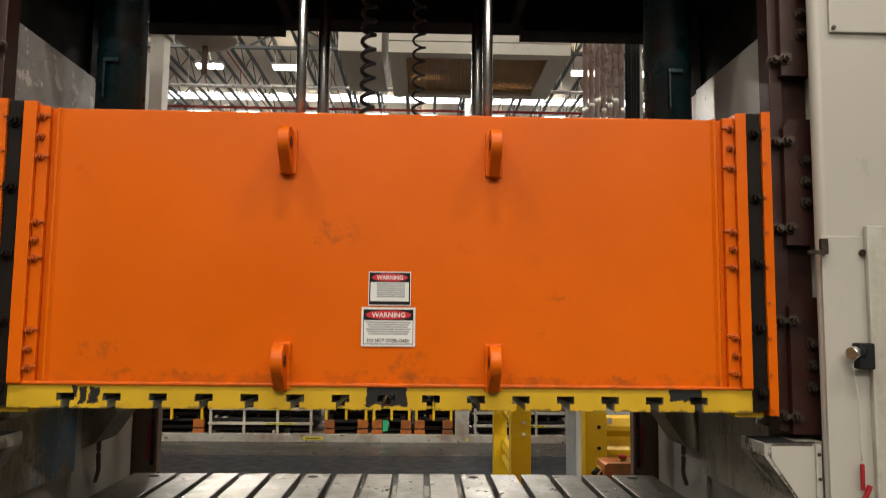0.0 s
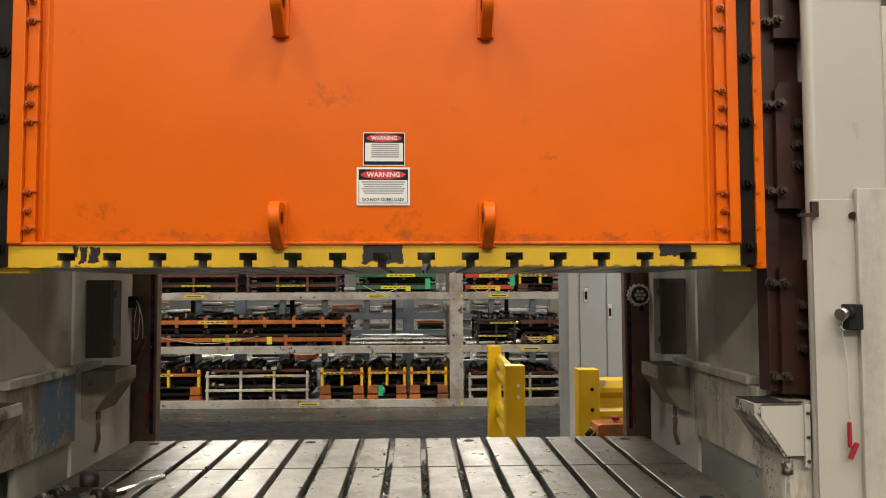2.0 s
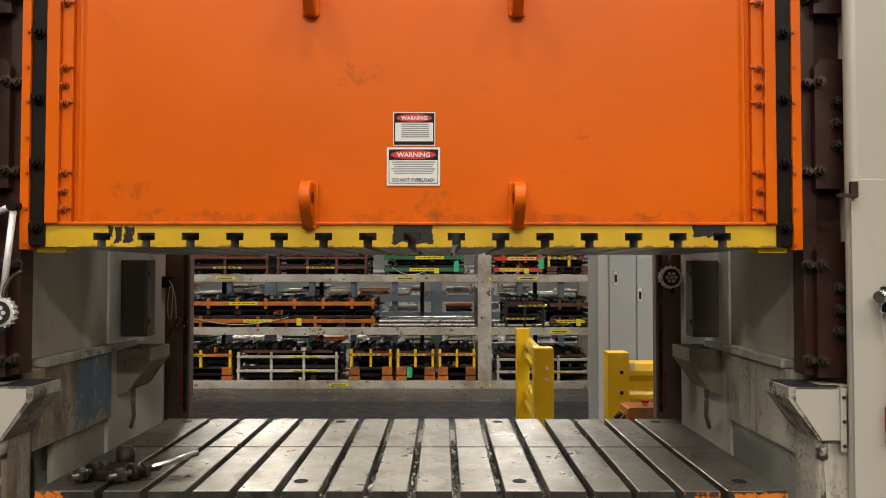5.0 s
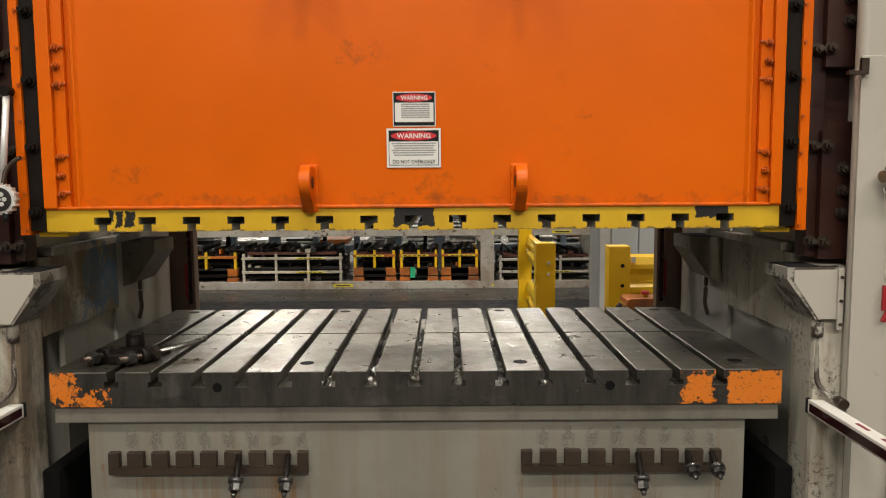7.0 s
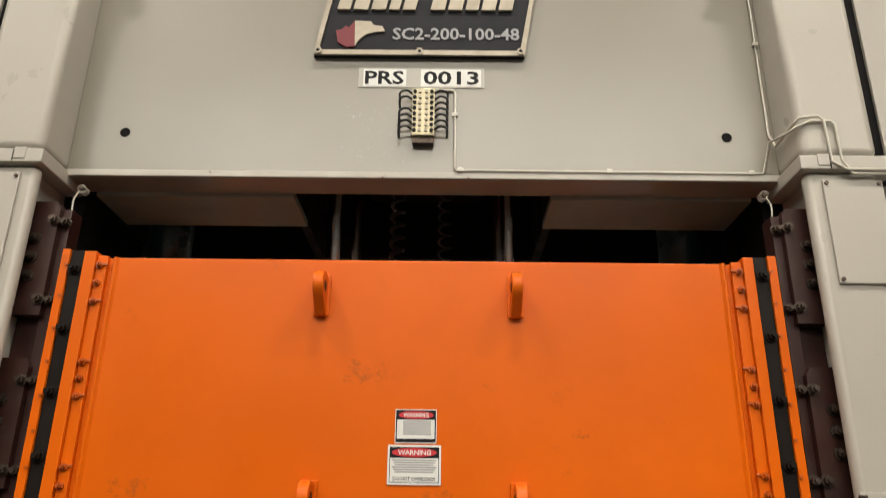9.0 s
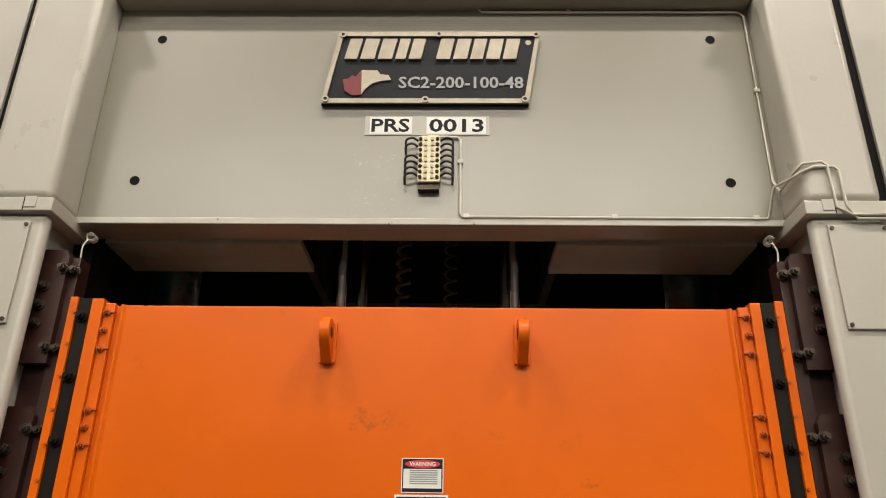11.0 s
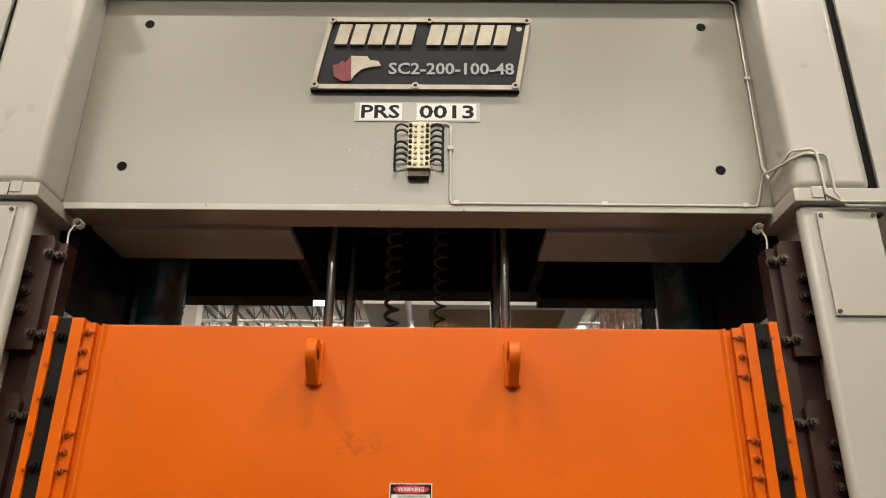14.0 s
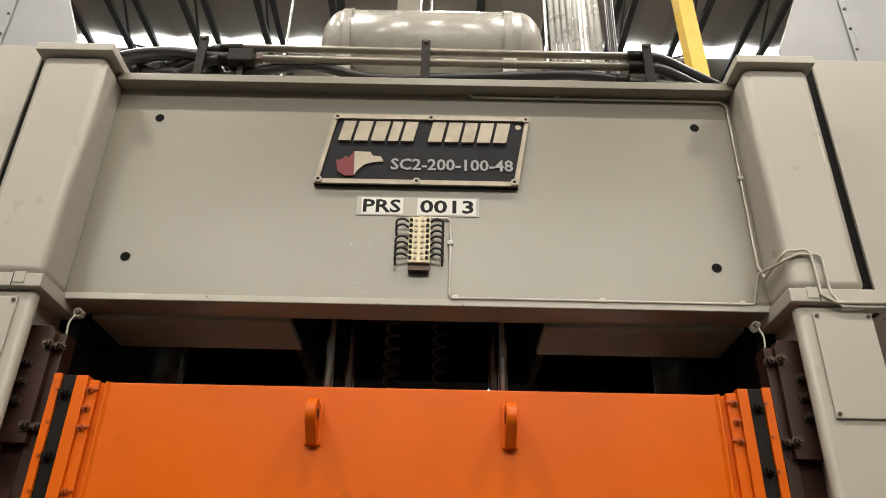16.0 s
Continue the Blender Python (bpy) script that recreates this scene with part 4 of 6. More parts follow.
# warning signs
for sx, sz, w, h, big in ((0.0065, 2.14, 0.145, 0.116, False), (0.004, 2.010, 0.184, 0.132, True)):
    sign = part("warning_sign", B(sx - w / 2, sx + w / 2, -0.004 if big else -0.0028, -0.0004, sz - h / 2, sz + h / 2), "white", slide, "white warning sign with black header and red oval")
    y0 = -0.0045 if big else -0.0033
    m = 0.007 if big else 0.003
    part("header", B(sx - w / 2 + m, sx + w / 2 - m, y0, -0.001, sz + h / 2 - (0.044 if big else 0.036), sz + h / 2 - m), "ink", sign)
    bm = C((sx, y0 - 0.0007, sz + h / 2 - (0.0255 if big else 0.020)), (sx, y0, sz + h / 2 - (0.0255 if big else 0.020)), 0.0155 if big else 0.0135, 32)
    for v in bm.verts:
        v.co.x = sx + (v.co.x - sx) * (w * 0.42 / (0.0155 if big else 0.0135))
    part("oval", bm, "signred", sign)
    lettering("word", "WARNING", sx, y0 - 0.0012, sz + h / 2 - (0.0255 if big else 0.020), 0.0165 if big else 0.0145, "white", sign, w * 0.62, bold=0.02)
    bm = bmesh.new()
    rows = 6 if big else 7
    for k in range(rows):
        zz = sz + h / 2 - (0.051 if big else 0.042) - k * (0.0078 if big else 0.0072)
        half = w * (0.41 - 0.05 * ((k * 7) % 3) / 2) if big else w * 0.36
        box(bm, sx - half + (0 if big else 0.008), sx + half, y0, -0.001, zz - 0.0022, zz + 0.0022)
    part("small_print", bm, "greyink", sign)
    if big:
        lettering("caution", "DO NOT OVERLOAD!", sx, y0 - 0.0006, sz - h / 2 + 0.0195, 0.0125, "ink", sign, w * 0.78, bold=0.015)
        bm = bmesh.new()
        box(bm, sx - w / 2 + m, sx + w / 2 - m, y0, -0.001, sz - h / 2 + m, sz - h / 2 + m + 0.002)
        for q in (-1, 1):
            box(bm, sx + q * (w / 2 - m), sx + q * (w / 2 - m - 0.002), y0, -0.001, sz - h / 2 + m, sz + h / 2 - m)
        part("rule", bm, "ink", sign)
    else:
        bm = B(sx - w / 2 + m, sx + w / 2 - m, y0, -0.001, sz - h / 2 + m, sz - h / 2 + 0.015)
        for q in (-1, 1):
            box(bm, sx + q * (w / 2 - m), sx + q * (w / 2 - m - 0.004), y0, -0.001, sz - h / 2 + m, sz + h / 2 - m)
        part("footer", bm, "ink", sign)

# ---- plates and fittings on the crown ----
CF = 0.0795
plate = thing("maker_plate", "black slanted cast maker plate with pale rim and bird emblem", "name plate")
corners = [(-0.474, 3.722), (-0.416, 4.103), (0.491, 4.103), (0.429, 3.722)]
part("backing", P(corners, CF - 0.022, CF), "plateblack", plate)
cx, cz = 0.0075, 3.9125
inner = [(cx + (px - cx) * 0.955 , cz + (pz - cz) * 0.88) for px, pz in corners]
bm = bmesh.new()
lo = [[bm.verts.new((px, yy, pz)) for px, pz in ring] for yy, ring in ((CF - 0.0225, corners), (CF - 0.032, corners), (CF - 0.032, inner), (CF - 0.0225, inner))]
for a, b in zip(lo, lo[1:] + lo[:1]):
    for k in range(4):
        bm.faces.new((a[k], a[(k + 1) % 4], b[(k + 1) % 4], b[k]))
bmesh.ops.recalc_face_normals(bm, faces=bm.faces[:])
part("rim", bm, "platelight", plate, "polished cast rim")
for px, pz in ((-0.455, 3.74), (-0.398, 4.086), (0.472, 4.086), (0.412, 3.74), (0.035, 4.088), (-0.02, 3.737)):
    part("rivet", C((px, CF - 0.031, pz), (px, CF - 0.038, pz), 0.016, 14), "platelight", plate)
    part("rivet_hole", C((px, CF - 0.038, pz), (px, CF - 0.0385, pz), 0.008, 10), "ink", plate)
x = -0.385
for k, w in enumerate((0.066, 0.074, 0.074, 0.056, 0.066, 0.048, 0.072, 0.072, 0.066, 0.07, 0.07)):
    if k != 5:
        bm = P([(x, 3.952), (x + 0.022, 4.062), (x + 0.022 + w - 0.010, 4.062), (x + w - 0.010, 3.952)], CF - 0.036, CF - 0.022)
        bar = part("letter_bar", bm, "platelight", plate)
    x += w + 0.004
# bird emblem: maroon half and cream half
part("emblem_dark", P([(-0.385, 3.845), (-0.36, 3.85), (-0.345, 3.868), (-0.33, 3.86), (-0.305, 3.895), (-0.30, 3.765), (-0.34, 3.762), (-0.375, 3.785)], CF - 0.030, CF - 0.022), "maroon", plate)
part("emblem_light", P([(-0.305, 3.895), (-0.235, 3.893), (-0.222, 3.873), (-0.185, 3.868), (-0.172, 3.842), (-0.215, 3.838), (-0.255, 3.825), (-0.285, 3.795), (-0.30, 3.765)], CF - 0.030, CF - 0.022), "platelight", plate)
lettering("model_number", "SC2-200-100-48", 0.135, CF - 0.0265, 3.832, 0.062, "silvertext", plate, 0.548, bold=0.02)
bm = bmesh.new()
cyl(bm, (0.437, CF - 0.0235, 4.05), (0.437, CF - 0.0245, 4.05), 0.013, 16)
part("mark_dot", bm, "platelight", plate)

tag_plate = thing("machine_label", "white machine number label with bold black characters", "label")
part("backing", B(-0.279, 0.258, CF - 0.003, CF - 0.0002, 3.577, 3.673), "clear", tag_plate)
part("card", B(-0.258, -0.075, CF - 0.004, CF - 0.0032, 3.583, 3.667), "white", tag_plate)
part("card", B(-0.013, 0.244, CF - 0.004, CF - 0.0032, 3.583, 3.667), "white", tag_plate)
lettering("prefix_text", "PRS", -0.168, CF - 0.0046, 3.625, 0.068, "ink", tag_plate, 0.165, bold=0.025)
lettering("serial_text", "0013", 0.116, CF - 0.0046, 3.625, 0.068, "ink", tag_plate, 0.235, bold=0.025)

manifold = thing("lubricant_manifold", "pale plated lubricant manifold with rows of black hose loops", "manifold")
part("body", B(-0.043, 0.049, CF - 0.05, CF - 0.001, 3.325, 3.545, bevel=0.003), "brass", manifold)
for r in range(8):
    zz = 3.345 + r * 0.026
    for k, xx in enumerate((-0.033, -0.012, 0.016, 0.037)):
        part("port", C((xx, CF - 0.05, zz), (xx, CF - 0.058, zz), 0.0075, 8), "ink" if k in (0, 3) else "platelight", manifold)
for r in range(7):
    zz = 3.35 + r * 0.028
    for s, x0 in ((-1, -0.043), (1, 0.049)):
        if s < 0 and r == 4:
            continue
        x1 = 0.003 + s * 0.098
        part("hose_loop", tube(bmesh.new(), soft_line([(x0, CF - 0.03, zz + 0.012), (x0 + s * 0.025, CF - 0.05, zz + 0.016), (x1, CF - 0.045, zz + 0.006), (x1, CF - 0.03, zz - 0.03)], 5), 0.005, 6), "rubber", manifold)
part("bracket", B(-0.04, 0.046, CF - 0.035, CF - 0.001, 3.298, 3.324), "bolt", manifold)


def small_tube(pts, r=0.006, label="thin cream painted tube clipped to the crown"):
    ob = thing("grease_tube", label, "tube", "grease tubes")
    part("tube", tube(bmesh.new(), pts, r, 8), "pipe", ob)
    return ob


small_tube([(0.0, CF - 0.01, 3.55), (0.0, CF - 0.01, 3.565), (0.12, CF - 0.008, 3.562), (0.133, CF - 0.008, 3.55), (0.133, CF - 0.008, 3.20), (0.14, CF - 0.008, 3.186), (1.375, CF - 0.008, 3.184), (1.385, CF - 0.008, 3.195), (1.40, 0.02, 3.30), (1.43, -0.09, 3.285), (1.445, -0.122, 3.29), (1.50, -0.125, 3.315), (1.575, -0.125, 3.315), (1.59, -0.125, 3.30), (1.592, -0.125, 3.15), (1.62, -0.13, 3.09), (1.78, -0.13, 3.09)])
small_tube([(0.185, CF - 0.012, 4.335), (0.19, CF - 0.012, 4.28), (0.23, CF - 0.008, 4.235), (1.40, CF - 0.008, 4.235), (1.425, CF - 0.008, 4.21), (1.425, CF - 0.008, 3.36), (1.43, 0.04, 3.29), (1.44, -0.10, 3.31), (1.455, -0.128, 3.325), (1.53, -0.128, 3.335), (1.548, -0.128, 3.32), (1.552, -0.128, 3.14), (1.60, -0.135, 3.105), (1.78, -0.135, 3.105)])
for kx, kz in ((0.158, 3.186), (0.76, 3.185), (1.33, 3.184), (0.133, 3.44), (0.63, 4.235), (1.425, 3.8)):
    cl = thing("tube_clip", "small screwed tube clip", "clip", "tube clips")
    part("clip", B(kx - 0.012, kx + 0.012, CF - 0.016, CF - 0.001, kz - 0.006, kz + 0.012, bevel=0.002), "pipe", cl)
for s in (-1, 1):
    sp = thing("spare_wire_coil", "pale coiled wire ends hanging under the crown corner", "wire coil", "wire coils")
    pts = [(s * 1.385 + 0.016 * math.cos(k * 0.6), 0.10 + 0.0012 * k, 3.105 + 0.016 * math.sin(k * 0.6)) for k in range(34)]
    part("coil", tube(bmesh.new(), pts, 0.0035, 6), "pipe", sp)
    part("tail", tube(bmesh.new(), soft_line([(s * 1.39, 0.10, 3.09), (s * 1.40, 0.09, 3.05), (s * 1.392, 0.08, 3.0), (s * 1.388, 0.08, 2.975)], 5), 0.004, 6), "pipe", sp)

# ---- on top of the crown ----
tank = thing("air_tank", "glossy cream horizontal air receiver tank on the crown", "air tank")
bm = C((-0.52, 0.78, 5.16), (0.53, 0.78, 5.16), 0.255, 40)
part("shell", bm, "tank", tank)
for s in (-1, 1):
    bm = bmesh.new()
    bmesh.ops.create_uvsphere(bm, u_segments=32, v_segments=16, radius=0.255, matrix=Matrix.Translation((0.005 + s * 0.524, 0.78, 5.16)) @ Matrix.Diagonal((0.62, 1, 1, 1)))
    for f in bm.faces:
        f.smooth = True
    part("dished_end", bm, "tank", tank)
for bx in (-0.50, 0.46):
    part("strap", C((bx - 0.03, 0.78, 5.16), (bx + 0.03, 0.78, 5.16), 0.262, 40), "tank", tank)
    part("foot", B(bx - 0.04, bx + 0.04, 0.56, 1.0, 4.33, 4.95), "tank", tank)
for k, (zz, rr, mt) in enumerate(((4.575, 0.020, "oldpipe"), (4.505, 0.022, "oldpipe"))):
    pp = thing("hydraulic_pipe", "tarnished steel pipe running along the crown top", "pipe", "crown pipes")
    part("pipe", C((-0.98, 0.14, zz + 0.01), (1.06, 0.14, zz), rr, 14), mt, pp)
    for s, x0 in ((-1, -0.98), (1, 1.06)):
        part("end_hose", tube(bmesh.new(), soft_line([(x0, 0.14, zz), (x0 + s * 0.12, 0.15, zz - 0.005), (x0 + s * 0.30, 0.22, zz - 0.04), (x0 + s * 0.46, 0.30, zz - 0.05)], 5), 0.026, 10), "rubber", pp)
        part("coupling", C((x0 - s * 0.05, 0.14, zz), (x0 + s * 0.06, 0.14, zz), rr * 1.5, 12), "black", pp)
hs = thing("hydraulic_hose", "thick black hydraulic hose sagging along the crown top", "hose", "crown hoses")
part("hose", tube(bmesh.new(), soft_line([(-1.30, 0.30, 4.52), (-1.0, 0.20, 4.45), (-0.6, 0.17, 4.50), (-0.25, 0.16, 4.42), (0.3, 0.16, 4.44), (0.8, 0.16, 4.46), (1.25, 0.22, 4.42), (1.4, 0.28, 4.44)], 8), 0.026, 10), "rubber", hs)
hs = thing("hydraulic_hose", "thick black hydraulic hose bent over the crown corner", "hose", "crown hoses")
part("hose", tube(bmesh.new(), soft_line([(-1.62, 0.35, 4.62), (-1.40, 0.22, 4.60), (-1.15, 0.20, 4.56), (-1.05, 0.22, 4.46), (-1.12, 0.25, 4.36)], 8), 0.034, 10), "rubber", hs)
hs = thing("hydraulic_hose", "short black elbow hose on the crown", "hose", "crown hoses")
part("hose", tube(bmesh.new(), soft_line([(-1.38, 0.25, 4.50), (-1.28, 0.22, 4.48), (-1.24, 0.22, 4.42), (-1.24, 0.22, 4.34)], 8), 0.032, 10), "rubber", hs)
for pts, rr in (([(-1.66, 0.24, 4.57), (-1.50, 0.20, 4.585), (-1.30, 0.17, 4.575), (-1.10, 0.15, 4.53), (-0.92, 0.14, 4.515)], 0.030),
                ([(-1.52, 0.30, 4.545), (-1.40, 0.26, 4.50), (-1.33, 0.24, 4.42), (-1.31, 0.24, 4.335)], 0.036),
                ([(-1.26, 0.28, 4.335), (-1.24, 0.27, 4.45), (-1.16, 0.24, 4.56), (-1.04, 0.22, 4.62), (-0.9, 0.24, 4.62)], 0.024),
                ([(0.95, 0.17, 4.44), (1.15, 0.17, 4.42), (1.32, 0.2, 4.43), (1.55, 0.26, 4.46)], 0.028),
                ([(0.90, 0.2, 4.38), (1.1, 0.2, 4.375), (1.3, 0.22, 4.39), (1.5, 0.28, 4.41)], 0.022)):
    hs = thing("hydraulic_hose", "thick black hydraulic hose with crimped ends on the crown", "hose", "crown hoses")
    part("hose", tube(bmesh.new(), soft_line(pts, 7), rr, 12), "rubber", hs)
    for a_, b_ in ((pts[0], pts[1]), (pts[-1], pts[-2])):
        p_, q_ = Vector(a_), Vector(b_)
        part("ferrule", C(p_, p_ + (q_ - p_).normalized() * 0.06, rr * 1.3, 12), "black", hs)
vb = thing("valve_block", "black pipe junction block on the crown", "valve block")
part("body", B(-0.99, -0.86, 0.10, 0.19, 4.47, 4.55, bevel=0.008), "black", vb)
part("port", C((-0.86, 0.14, 4.51), (-0.82, 0.14, 4.51), 0.026, 6), "bolt", vb)
part("port", C((-0.99, 0.14, 4.51), (-1.03, 0.14, 4.51), 0.026, 6), "bolt", vb)
part("stand", B(-0.94, -0.91, 0.13, 0.16, 4.328, 4.47), "black", vb)
for bx in (-1.12, -0.005, 1.10):
    br = thing("pipe_bracket", "grey flat steel bracket holding the crown pipes", "bracket", "pipe brackets")
    part("post", B(bx - 0.022, bx + 0.022, 0.095, 0.115, 4.33, 4.62, bevel=0.003), "black", br)
    part("clamp_bolt", C((bx, 0.096, 4.605), (bx, 0.086, 4.605), 0.010, 6), "bolt", br)
for k, cxx in enumerate((0.80, 0.84, 0.88, 0.92, 0.96, 1.06, 1.10)):
    cd = thing("conduit", "galvanised steel conduit rising to the roof", "conduit", "conduits behind the crown")
    part("conduit", C((cxx, 0.95, 4.3), (cxx - 0.05, 0.95, 9.0), 0.019 if k < 5 else 0.024, 10), "cond", cd)
bm = thing("yellow_jib", "yellow painted steel boom leaning up behind the press", "boom")
part("boom", P([(1.70, 4.3), (1.80, 4.3), (1.68, 8.5), (1.58, 8.5)], 0.95, 1.06), "safety", bm)
for s in (-1, 1):
    hood = thing("side_hood", "pale grey sheet steel side hood beside the crown", "hood", "side hoods")
    pts = [(s * 1.79, 4.545), (s * 1.80, 4.66), (s * 1.94, 5.0), (s * 2.08, 5.6), (s * 3.2, 5.6), (s * 3.2, 4.545)]
    part("panel", P(pts, 0.14, 0.17), "hoodgrey", hood)
    part("edge_flange", B(s * 2.16, s * 2.19, 0.128, 0.1395, 4.56, 5.58, bevel=0.003), "hoodgrey", hood)
    for k in range(7):
        part("screw", C((s * 2.175, 0.128, 4.64 + k * 0.14), (s * 2.175, 0.123, 4.64 + k * 0.14), 0.008, 8), "bolt", hood)
    encl = thing("side_enclosure", "flat cream sheet metal enclosure beside the press column", "enclosure", "side enclosures")
    # black strip painting the shade in the gap beside the column
    part("gap_shade", B(s * 1.7485, s * 1.9075, 0.115, 0.15, 3.17, 4.52), "dark", encl)
    part("skin", B(s * 1.908, s * 2.9, 0.10, 1.3, 3.17, 4.54, bevel=0.006), "cream", encl)


# ---- oil hoppers, boxes and safety devices on the press ----
for s in (-1, 1):
    hop = thing("oil_hopper", "chipped cream sheet-metal oil hopper under the slide guide", "hopper", "oil hoppers")
    part("body", P([(s * 1.262, 1.262), (s * 1.449, 1.262), (s * 1.449, 1.082), (s * 1.365, 1.082), (s * 1.262, 1.222)], -0.06, 0.12), "chipped", hop)
    part("well", B(s * 1.272, s * 1.44, -0.05, 0.11, 1.2625, 1.264), "ink", hop)
    part("front_cover", P([(s * 1.285, 1.255), (s * 1.448, 1.255), (s * 1.448, 1.086), (s * 1.372, 1.086), (s * 1.285, 1.214)], -0.0625, -0.0605), "cream", hop)
    flg = part("flange", B(s * 1.43, s * 1.449, -0.072, -0.063, 1.05, 1.262, bevel=0.002), "cream", hop)
    for zz in (1.07, 1.15, 1.23):
        part("screw", C((s * 1.44, -0.072, zz), (s * 1.44, -0.077, zz), 0.006, 8), "bolt", flg)
    part("drain_cap", C((s * 1.385, -0.03, 1.082), (s * 1.385, -0.03, 1.02), 0.020, 12), "chipped", hop)
    part("drain_hose", tube(bmesh.new(), soft_line([(s * 1.385, -0.03, 1.03), (s * 1.385, -0.035, 0.93), (s * 1.388, -0.045, 0.86), (s * 1.415, -0.085, 0.815)], 6), 0.009, 8), "chipped", hop)
    hop = thing("oil_hopper", "small stained steel oil hopper with drain hose", "hopper", "oil hoppers")
    part("body", P([(s * 1.235, 1.292), (s * 1.3845, 1.292), (s * 1.3845, 1.08), (s * 1.33, 1.10), (s * 1.235, 1.235)], 0.87, 1.12), "hopper_old", hop)
    part("well", B(s * 1.245, s * 1.375, 0.88, 1.11, 1.2925, 1.2935), "ink", hop)
    part("drain_hose", tube(bmesh.new(), soft_line([(s * 1.34, 0.95, 1.10), (s * 1.34, 0.95, 1.02), (s * 1.345, 0.97, 0.97), (s * 1.37, 1.0, 0.91)], 6), 0.010, 8), "curtain", hop)
    jb = thing("junction_box", "tall narrow dark brown junction box on the side wall", "junction box", "junction boxes")
    part("body", B(s * 1.262, s * 1.3845, 0.90, 1.0, 1.345, 1.70, bevel=0.006), "boxbrown", jb)
    part("cover", B(s * 1.268, s * 1.37, 0.892, 0.8995, 1.355, 1.692, bevel=0.003), "boxbrown", jb)
    part("latch", B(s * 1.256, s * 1.2615, 0.91, 0.94, 1.40, 1.43, bevel=0.002), "bolt", jb)
    part("latch", B(s * 1.256, s * 1.2615, 0.91, 0.94, 1.62, 1.65, bevel=0.002), "bolt", jb)
    lc = thing("light_curtain", "tall bronze light curtain housing at the rear opening", "light curtain", "light curtains")
    part("housing", B(s * 1.248, s * 1.3, 1.45, 1.50, 0.86, 2.3, bevel=0.004), "curtain", lc)
    part("backing", B(s * 1.255, s * 1.46, 1.501, 1.54, 0.70, 2.3, bevel=0.004), "curtain", lc)
    part("window", B(s * 1.262, s * 1.282, 1.446, 1.4495, 0.90, 2.28), "glassred", lc)
    part("label", B(s * 1.286, s * 1.298, 1.446, 1.4495, 0.93, 1.12), "redpart", lc, "red maker label")
    part("end_cap", B(s * 1.246, s * 1.302, 1.448, 1.502, 0.835, 0.859, bevel=0.003), "ink", lc)
    bar = thing("sensor_bar", "white horizontal light curtain bar with dark red window", "sensor bar", "sensor bars")
    part("housing", B(s * 1.362, s * 1.412, -0.70, -0.03, 0.752, 0.80, bevel=0.004), "white", bar)
    part("window", B(s * 1.3585, s * 1.3615, -0.69, -0.05, 0.762, 0.790), "glassred", bar)
    part("end_cap", B(s * 1.36, s * 1.414, -0.029, -0.018, 0.75, 0.802, bevel=0.002), "ink", bar)
    part("bracket", B(s * 1.36, s * 1.44, -0.60, -0.565, 0.62, 0.86, bevel=0.004), "black", bar)
    part("arm", B(s * 1.412, s * 1.449, -0.56, -0.10, 0.74, 0.76), "black", bar)
    part("knob", C((s * 1.43, -0.102, 0.815), (s * 1.43, -0.14, 0.812), 0.018, 14), "bolt", bar)
    for q in (-0.50, -0.36):
        part("red_print", B(s * 1.383, s * 1.396, q, q + 0.07, 0.8002, 0.8006), "maroon", bar)
    # lower cover plates of the columns
    part("column_cover", B(s * 1.456, s * 1.73, -0.1065, -0.1005, 0.0, 1.955, bevel=0.002), "cream", press, "pinkish cream lower cover plate")
    part("corner_trim", B(s * 1.452, s * 1.475, -0.112, -0.107, 0.0, 0.74), "cream_streak", press)
    bx = thing("control_duct", "scuffed cream vertical wiring duct on the column", "wiring duct", "wiring ducts")
    part("duct", B(s * 1.60, s * 1.733, -0.128, -0.107, 0.0, 1.99, bevel=0.004), "cream_dirty", bx)
    part("knob", C((s * 1.592, -0.107, 1.90), (s * 1.592, -0.118, 1.90), 0.011, 12), "brown", bx)
    stop = thing("stop_bracket", "small dark steel stop bracket bolted to the column edge", "bracket", "stop brackets")
    part("angle", B(s * 1.405, s * 1.47, -0.125, -0.108, 1.893, 1.905), "bolt", stop)
    part("plate", B(s * 1.448, s * 1.472, -0.122, -0.1075, 1.905, 1.945), "bolt", stop)
    sw = thing("safety_plug", "black plug socket with steel cap and red tagged wire", "safety plug", "safety plugs")
    part("socket", B(s * 1.545, s * 1.598, -0.15, -0.1075, 1.515, 1.60, bevel=0.005), "ink", sw)
    part("cap", C((s * 1.545, -0.14, 1.572), (s * 1.515, -0.155, 1.566), 0.020, 18), "chrome", sw)
    part("neck", C((s * 1.56, -0.137, 1.57), (s * 1.543, -0.143, 1.572), 0.022, 18), "ink", sw)
    part("wire", tube(bmesh.new(), soft_line([(s * 1.53, -0.16, 1.56), (s * 1.535, -0.13, 1.52), (s * 1.552, -0.125, 1.40), (s * 1.553, -0.125, 1.22)], 6), 0.0016, 6), "pipe", sw)
    part("ring", tube(bmesh.new(), [(s * 1.548 + 0.02 * math.cos(k * 0.55), -0.13, 1.53 + 0.018 * math.sin(k * 0.55)) for k in range(13)], 0.003, 6), "pipe", sw)
    part("red_tag", B(s * 1.547, s * 1.559, -0.130, -0.118, 1.125, 1.21, bevel=0.004), "redpart", sw)
    part("red_grip", B(s * 1.556, s * 1.571, -0.133, -0.12, 1.085, 1.145, bevel=0.005, turn=Euler((0, radians(25 * s), 0)).to_matrix().to_4x4()), "redpart", sw)
